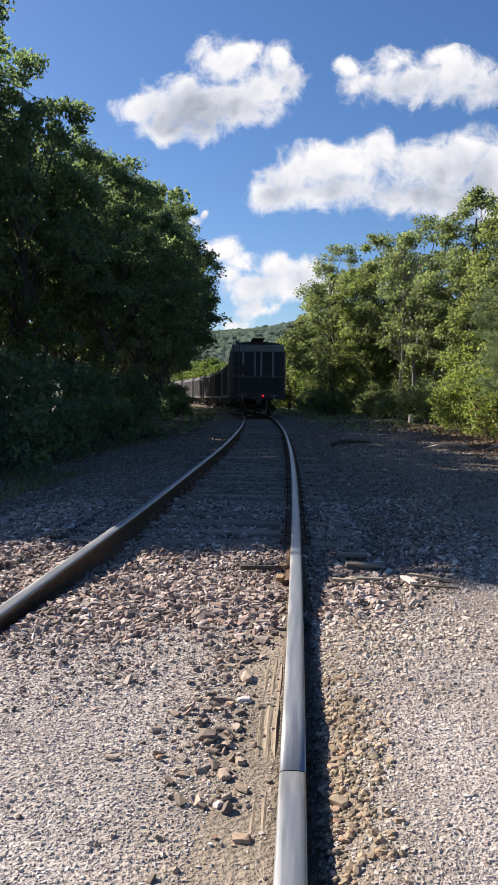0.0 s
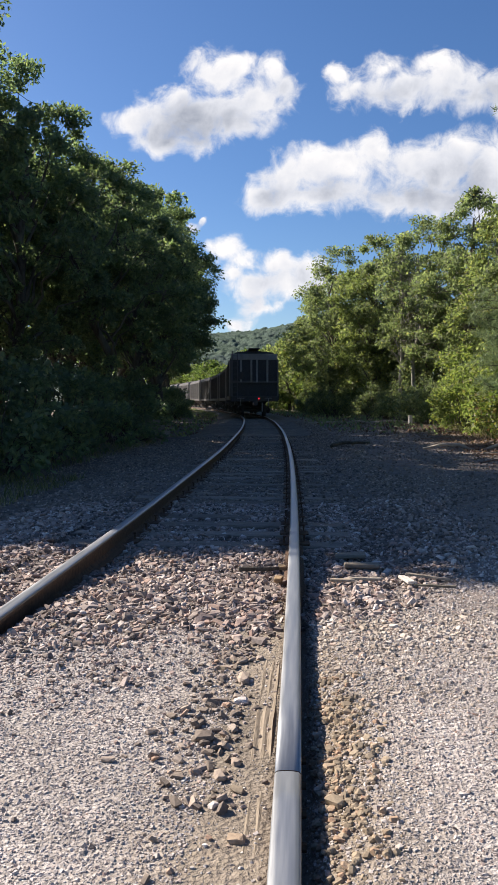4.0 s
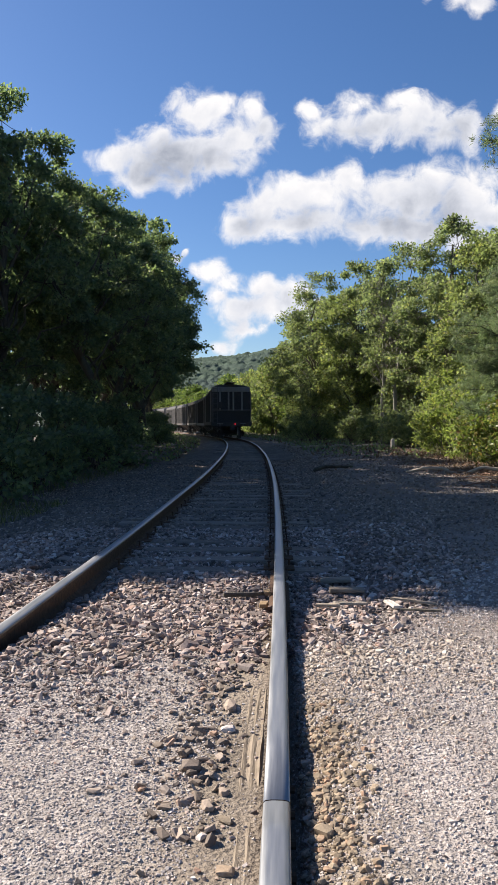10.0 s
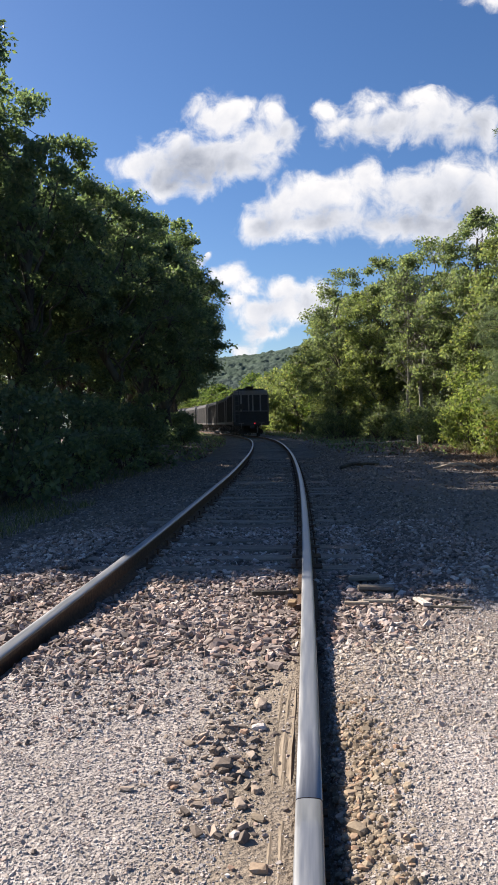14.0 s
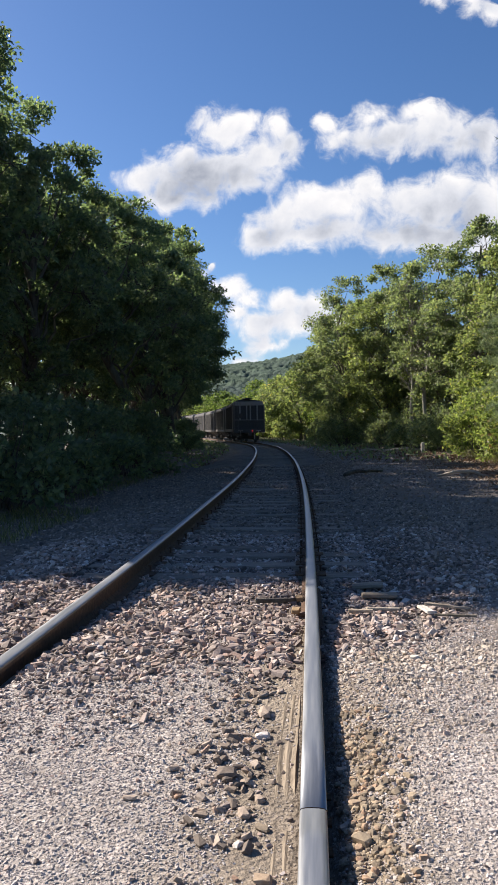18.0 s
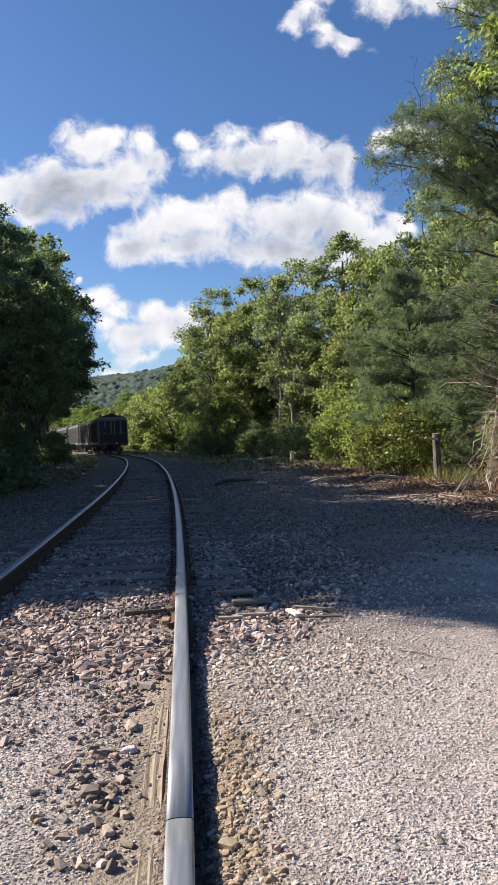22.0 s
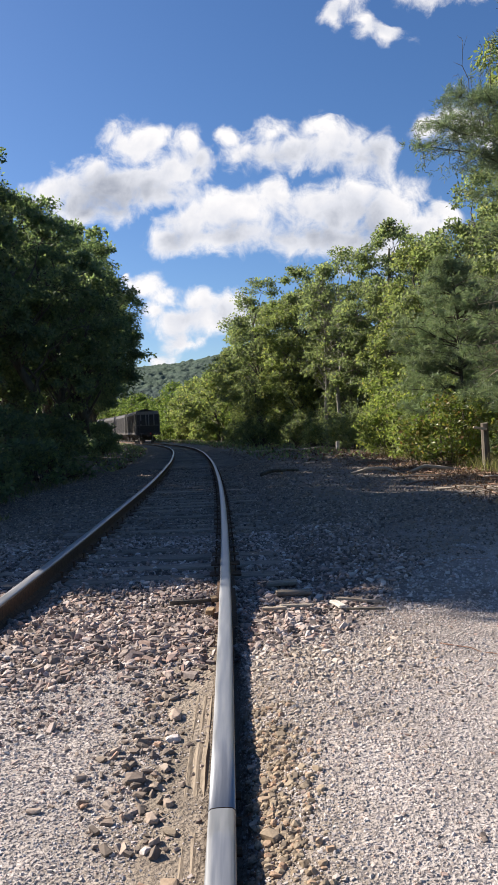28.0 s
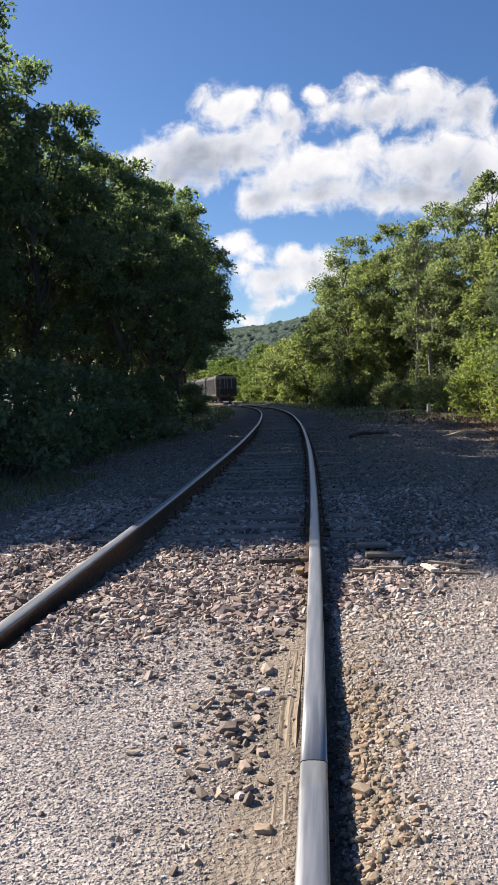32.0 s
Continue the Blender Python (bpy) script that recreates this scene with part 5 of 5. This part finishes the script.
def build_hill():
    g = np.random.default_rng(9)
    xs, ys = np.arange(-700, 900, 9.0), np.arange(420, 900, 9.0)
    X, Y = np.meshgrid(xs, ys)

    def hz(x, y):
        ridge = 76 + 0.10 * np.clip(x + 16, -160, 200) + 4 * np.sin(x / 61.0 + 1) + 2 * np.sin(x / 23.0)
        return ridge * smooth(420, 800, y) * (1 - 0.3 * smooth(800, 900, y)) - 2

    Z = hz(X, Y) + 1.5 * wave(X / 9, Y / 9)
    n, m = X.shape
    i = np.arange(n * m).reshape(n, m)
    f = np.stack([i[:-1, :-1], i[:-1, 1:], i[1:, 1:], i[1:, :-1]], -1).reshape(-1, 4)
    v = np.stack([X.ravel(), Y.ravel(), Z.ravel()], 1)
    # floor colour follows the haze-tinted treetops
    M = Mat("hill_forest_floor", 0.95).world_pos()
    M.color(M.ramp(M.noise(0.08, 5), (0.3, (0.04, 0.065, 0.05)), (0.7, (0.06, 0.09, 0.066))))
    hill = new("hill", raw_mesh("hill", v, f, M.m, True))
    tagged(hill, "long low hill covered in green forest", "hill", kind="structure")
    # rounded treetops: domes on a jittered lattice
    cell = 3.6
    gx, gy = np.arange(-260, 300, 1.6), np.arange(560, 822, 2.0)
    X, Y = np.meshgrid(gx, gy)
    top = np.zeros(X.shape)
    jit = g.random((200, 200, 3))
    ci, cj = np.floor(X / cell).astype(int), np.floor(Y / cell).astype(int)
    for di in (-1, 0, 1):
        for dj in (-1, 0, 1):
            q = jit[(ci + di) % 200, (cj + dj) % 200]
            px, py = (ci + di + q[..., 0]) * cell, (cj + dj + q[..., 1]) * cell
            r = 1.9 + 1.6 * q[..., 2]
            d = np.sqrt((X - px) ** 2 + (Y - py) ** 2) / r
            top = np.maximum(top, np.sqrt(np.clip(1 - d * d, 0, 1)) * r * 0.7 + 1.0 * q[..., 2] * (d < 1))
    Z = hz(X, Y) + 1.5 * wave(X / 9, Y / 9) + top + g.normal(0, 0.4, X.shape)
    n, m = X.shape
    i = np.arange(n * m).reshape(n, m)
    f = np.stack([i[:-1, :-1], i[:-1, 1:], i[1:, 1:], i[1:, :-1]], -1).reshape(-1, 4)
    # distance haze is painted in by pulling the leaf colour towards blue
    M = Mat("hill_leaf_hazed", 0.95).world_pos()
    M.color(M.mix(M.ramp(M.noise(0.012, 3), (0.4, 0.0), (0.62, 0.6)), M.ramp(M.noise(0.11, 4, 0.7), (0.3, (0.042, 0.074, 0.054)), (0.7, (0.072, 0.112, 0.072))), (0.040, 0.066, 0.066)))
    M.bump(M.noise(0.7, 5, 0.75), 1.0, 1.2)
    v = np.stack([X.ravel(), Y.ravel(), Z.ravel()], 1)
    tagged(new("hill_forest", raw_mesh("hill_forest", v, f, M.m, True)), "distant treetops covering the hillside, tinted blue for haze", "forest", kind="stuff")


def build_debris():
    r = random.Random(12)

    def stick(name, label, x, y, turn, length, rad, mat, tilt=0.0, z=None, group=""):
        g = np.random.default_rng(int(abs(x * 311 + y * 97)))
        P = branch_path((-length / 2, 0, 0), (length / 2, 0, 0), g, 0.02, 7, 0.035)
        P = np.concatenate([P[:1] - [[0.004, 0, 0]], P, P[-1:] + [[0.004, 0, 0]]])
        v, f = tube(P, np.concatenate([[rad * 0.05], np.linspace(rad, rad * 0.55, 7), [rad * 0.05]]), 7)
        ob = new(name, raw_mesh(name, v, f, mat, True))
        o = x + K / 2 * y * y
        gz = float(ground_z(o, y)) if z is None else z
        ob.matrix_basis = pose(x, y, gz + rad * 0.7 + abs(math.sin(radians(tilt))) * length * 0.4, 0, tilt, turn)
        return tagged(ob, label, "branch", group=group)

    stick("log", "dark fallen branch lying on the shaded ballast", 1.25, 19.6, 58, 2.0, 0.055, BARKDARK)
    stick("log", "dark broken branch lying on the lot gravel", 3.39, 6.95, 75, 1.05, 0.028, BARKDARK)
    stick("log", "long pale branch at the edge of the lot", 4.2, 18.3, 170, 2.6, 0.05, PALESTICK)
    stick("log", "bleached log on the shaded ground", 2.0, 37.5, 12, 3.6, 0.08, PALESTICK)
    stick("log", "bleached log on the shaded ground", 4.3, 39.0, 175, 2.2, 0.07, PALESTICK)
    # brush strewn along the edge of the trees
    edge = [(5.3, 8.3), (4.8, 9.6), (4.8, 11.5), (5.0, 14.0), (4.8, 16.5), (4.7, 19.0), (4.9, 24.0), (4.9, 31.0), (4.0, 40.0)]
    for i in range(120):
        k = r.random() ** 1.4 * (len(edge) - 1.01)
        a, b = edge[int(k)], edge[int(k) + 1]
        q = k - int(k)
        x = a[0] + (b[0] - a[0]) * q + r.gauss(0.1, 0.45)
        y = a[1] + (b[1] - a[1]) * q + r.gauss(0, 0.5)
        pale = r.random() < 0.3
        stick("fallen_branch", "thin bleached dead branch in the brush" if pale else "thin reddish-brown dead branch in the brush", x, y, r.uniform(-40, 40) + (90 if r.random() < 0.25 else 0), r.uniform(0.4, 1.4), r.uniform(0.006, 0.019), PALESTICK if pale else DEADWOOD, r.uniform(-9, 9), group="brush along the lot")
    # brown litter between the branches
    g = np.random.default_rng(77)
    n = 15000
    k = g.random(n) * (len(edge) - 1.01)
    E = np.array(edge)
    i, q = k.astype(int), (k - k.astype(int))[:, None]
    P = E[i] * (1 - q) + E[i + 1] * q + g.normal(0, 1, (n, 2)) * np.array([0.75, 0.5]) + np.array([0.45, 0])
    z = ground_z(P[:, 0] + K / 2 * P[:, 1] ** 2, P[:, 1]) + g.uniform(0.0, 0.05, n)
    v, f = leaves(np.column_stack([P, z]), np.tile([0, 0, 0.3], (n, 1)), 0.07, g, 0.0, 0.4)
    tagged(new("leaf_litter", raw_mesh("leaf_litter", v, f, LITTER)), "brown dead leaves and bark chips at the tree edge", "litter", kind="stuff")
    # the tangle of dead vine round the pine
    vt = tagged(new("vine_tangle"), "tangle of bleached dead vines hanging round the pine trunk", "vine")
    vt.location = (6.28, 14.2, -0.13)
    g = np.random.default_rng(5)
    for i in range(120):
        an = g.uniform(0, 2 * math.pi)
        rr = abs(g.normal(0.42, 0.3))
        top = abs(g.normal(1.0, 0.6)) + 0.3
        base = np.array([math.cos(an) * rr - 0.12, math.sin(an) * rr * 0.8, 0])
        end = np.array([math.cos(an) * 0.17 + g.normal(0, 0.08), math.sin(an) * 0.17, top])
        v, f = tube(branch_path(base, end, g, g.normal(0, 0.1), 8, 0.11), np.linspace(g.uniform(0.006, 0.018), 0.005, 8), 5)
        p = new("vine", raw_mesh("vine", v, f, PALESTICK if g.random() < 0.7 else DEADWOOD, True))
        p.parent = vt
    for i in range(26):
        a = np.array([g.normal(0, 0.15), g.normal(0, 0.12), g.uniform(0.3, 2.3)])
        d = np.array([g.normal(-0.3, 0.7), g.normal(-0.1, 0.5), g.normal(0.0, 0.35)])
        b = a + d
        b[2] = max(b[2], 0.04)
        v, f = tube(branch_path(a, b, g, 0.12, 7, 0.08), np.linspace(0.014, 0.004, 7), 5)
        p = new("vine", raw_mesh("vine", v, f, PALESTICK if g.random() < 0.6 else DEADWOOD, True))
        p.parent = vt
    # broken post beside the brush
    bm = bmesh.new()
    bm_cyl(bm, 0.12, 1.25, (0, 0, 0.55), "z", 10, 0.09)
    for v in bm.verts:
        v.co += Vector(noise.noise_vector(v.co * 3)) * 0.05
    post = new("fence_post")
    tagged(post, "weathered broken grey post at the edge of the lot", "post")
    part("post_shaft", bm, BARK, post)
    bm = bmesh.new()
    bm_box(bm, 0.34, 0.06, 0.06, (-0.14, -0.1, 1.05), Matrix.Rotation(0.2, 4, "Y"), bevel=0.012)
    part("splinter", bm, PALESTICK, post, "pale split rail stub")
    post.matrix_basis = pose(6.3, 18.6, -0.15, 2, -2, 0)
    # short pale stump at the foot of the bushes
    bm = bmesh.new()
    bm_cyl(bm, 0.11, 0.6, (0, 0, 0.22), "z", 10, 0.09)
    for v in bm.verts:
        v.co += Vector(noise.noise_vector(v.co * 4 + Vector((3, 1, 2)))) * 0.04
    stump = tagged(new("stump"), "short bleached stump at the foot of the bushes", "stump")
    part("stump_wood", bm, CHIPWOOD, stump)
    stump.matrix_basis = pose(5.15, 37.0, -0.18, 3, 2, 0)
    # planks and chips on the ballast
    for x, y, turn, lx, ly, lz, mat, lab in ((0.45, 5.08, 3, 0.22, 0.04, 0.018, PALESTICK, "split grey plank fragment on the ballast"), (0.30, 5.02, -4, 0.16, 0.035, 0.02, GREYWOOD, "split grey plank fragment on the ballast"), (0.72, 5.0, -78, 0.21, 0.05, 0.018, CHIPWOOD, "pale flat wood chip on the ballast"), (0.86, 4.72, -24, 0.26, 0.016, 0.014, BARK, "thin brown splinter on the ballast"), (0.47, 5.6, 2, 0.26, 0.10, 0.03, GREYWOOD, "broken end of a wooden tie"), (0.41, 6.02, -2, 0.24, 0.12, 0.03, GREYWOOD, "broken end of a wooden tie"), (-0.28, 5.46, 24, 0.34, 0.03, 0.03, BARK, "thin brown splinter on the ballast"), (-0.12, 5.55, 8, 0.05, 0.09, 0.03, TANWOOD, "small square block of tan wood"), (-0.13, 5.05, -6, 0.055, 0.10, 0.03, TANWOOD, "small square block of tan wood"), (0.86, 5.02, -20, 0.30, 0.018, 0.016, GREYWOOD, "thin split stick on the ballast")):
        bm = bmesh.new()
        bm_box(bm, lx, ly, lz, bevel=min(lx, ly, lz) * 0.15)
        bmesh.ops.subdivide_edges(bm, edges=[e for e in bm.edges if e.calc_length() > 0.1], cuts=5)
        for v in bm.verts:
            v.co += Vector(noise.noise_vector(v.co * 23 + Vector((x * 9, y, 0)))) * 0.006
        ob = tagged(link_bm("wood_fragment", bm, mat), lab, "wood", group="wood scraps on the ballast")
        ob.matrix_basis = pose(x, y, float(ground_z(x, y)) + 0.046, r.uniform(-4, 4), r.uniform(-4, 4), turn)
    for x, y, turn, ln in ((1.22, 3.75, -47, 0.36), (2.0, 6.4, 20, 0.5), (4.0, 5.9, 176, 0.7)):
        stick("twig", "thin dark twig lying on the gravel", x, y, turn, ln, 0.0035, DEADWOOD)
    # old ties stacked in the shade
    for k, (dx, dz) in enumerate(((0, 0), (0.27, 0), (0.54, 0), (0.12, 0.2), (0.40, 0.2), (0.25, 0.4))):
        ob = tagged(new("old_tie", bpy.data.meshes["tie"]), "discarded dark wooden tie in a stack", "railway tie", group="stacked old ties")
        ob.matrix_basis = pose(-5.5 + dx, 25.6 + 0.1 * k, -0.05 + dz, 0, 0, 84 + 2 * k)


def blades(name, label, pts, height, mat, g):
    n = len(pts)
    d = np.column_stack([g.normal(0, 0.35, n), g.normal(0, 0.35, n), np.ones(n)])
    L = height * g.uniform(0.5, 1.2, n)[:, None]
    an = g.uniform(0, 6.28, n)
    w = np.column_stack([np.cos(an), np.sin(an), 0 * an]) * 0.006
    mid = pts + d * L * 0.55
    tip = pts + d * L + np.column_stack([g.normal(0, 0.1, n), g.normal(0, 0.1, n), -0.12 * np.ones(n)]) * L
    V = np.stack([pts - w, pts + w, mid + w * 0.7, mid - w * 0.7, tip], 1).reshape(-1, 3)
    i = np.arange(n)[:, None] * 5
    F = np.concatenate([i + np.array([[0, 1, 2]]), i + np.array([[0, 2, 3]]), i + np.array([[3, 2, 4]])], 1).reshape(-1, 3)
    tagged(new(name, raw_mesh(name, V, F, mat)), label, "grass", kind="stuff")


def build_weeds():
    """Low weeds and leaf litter on the shoulders of the far track."""
    g = np.random.default_rng(15)
    for mat, label, n, size in ((LEAF_MID, "low green weeds beside the far track", 9000, 0.2), (LITTER, "brown litter and dead stalks beside the far track", 8000, 0.16)):
        y = g.uniform(26, 125, n)
        o = np.where(g.random(n) < 0.5, g.uniform(1.6, 6.0, n), -GAUGE - g.uniform(1.7, 7.0, n))
        keep = wave(o * 1.2, y * 0.5) > g.uniform(-0.6, 0.5, n)
        o, y = o[keep], y[keep]
        m = len(o)
        z = ground_z(o, y) + g.uniform(0.0, 0.22, m) * (mat is LEAF_MID)
        P = np.column_stack([o - K / 2 * y ** 2, y, z])
        v, f = leaves(P, np.tile([0, 0, 0.6], (m, 1)), size, g, -0.2, 0.45)
        tagged(new("weeds", raw_mesh("weeds", v, f, mat)), label, "weeds", kind="stuff")


def build_grass():
    g = np.random.default_rng(8)

    def spread(n, x0, x1, y0, y1):
        x, y = g.uniform(x0, x1, n), g.uniform(y0, y1, n)
        keep = g.random(n) < 0.35 + 0.65 * (wave(x * 2, y * 2) > 0)
        x, y = x[keep], y[keep]
        return np.column_stack([x, y, ground_z(x + K / 2 * y * y, y) - 0.01])

    blades("grass", "tall yellowing grass at the edge of the lot", np.concatenate([spread(4500, 6.5, 9.5, 9.0, 13.0), spread(1500, 5.8, 7.5, 16.0, 22.0), spread(1500, 5.6, 7.2, 22.0, 32.0)]), 0.42, GRASS, g)
    blades("grass", "thin green grass beside the ballast", np.concatenate([spread(2200, -5.2, -3.8, 9.0, 13.0), spread(2000, -6.0, -4.6, 13.0, 24.0)]), 0.16, GRASS, g)


build_left_trees()
build_right_trees()
build_far_trees()
build_hill()
build_debris()
build_weeds()
build_grass()
motions()
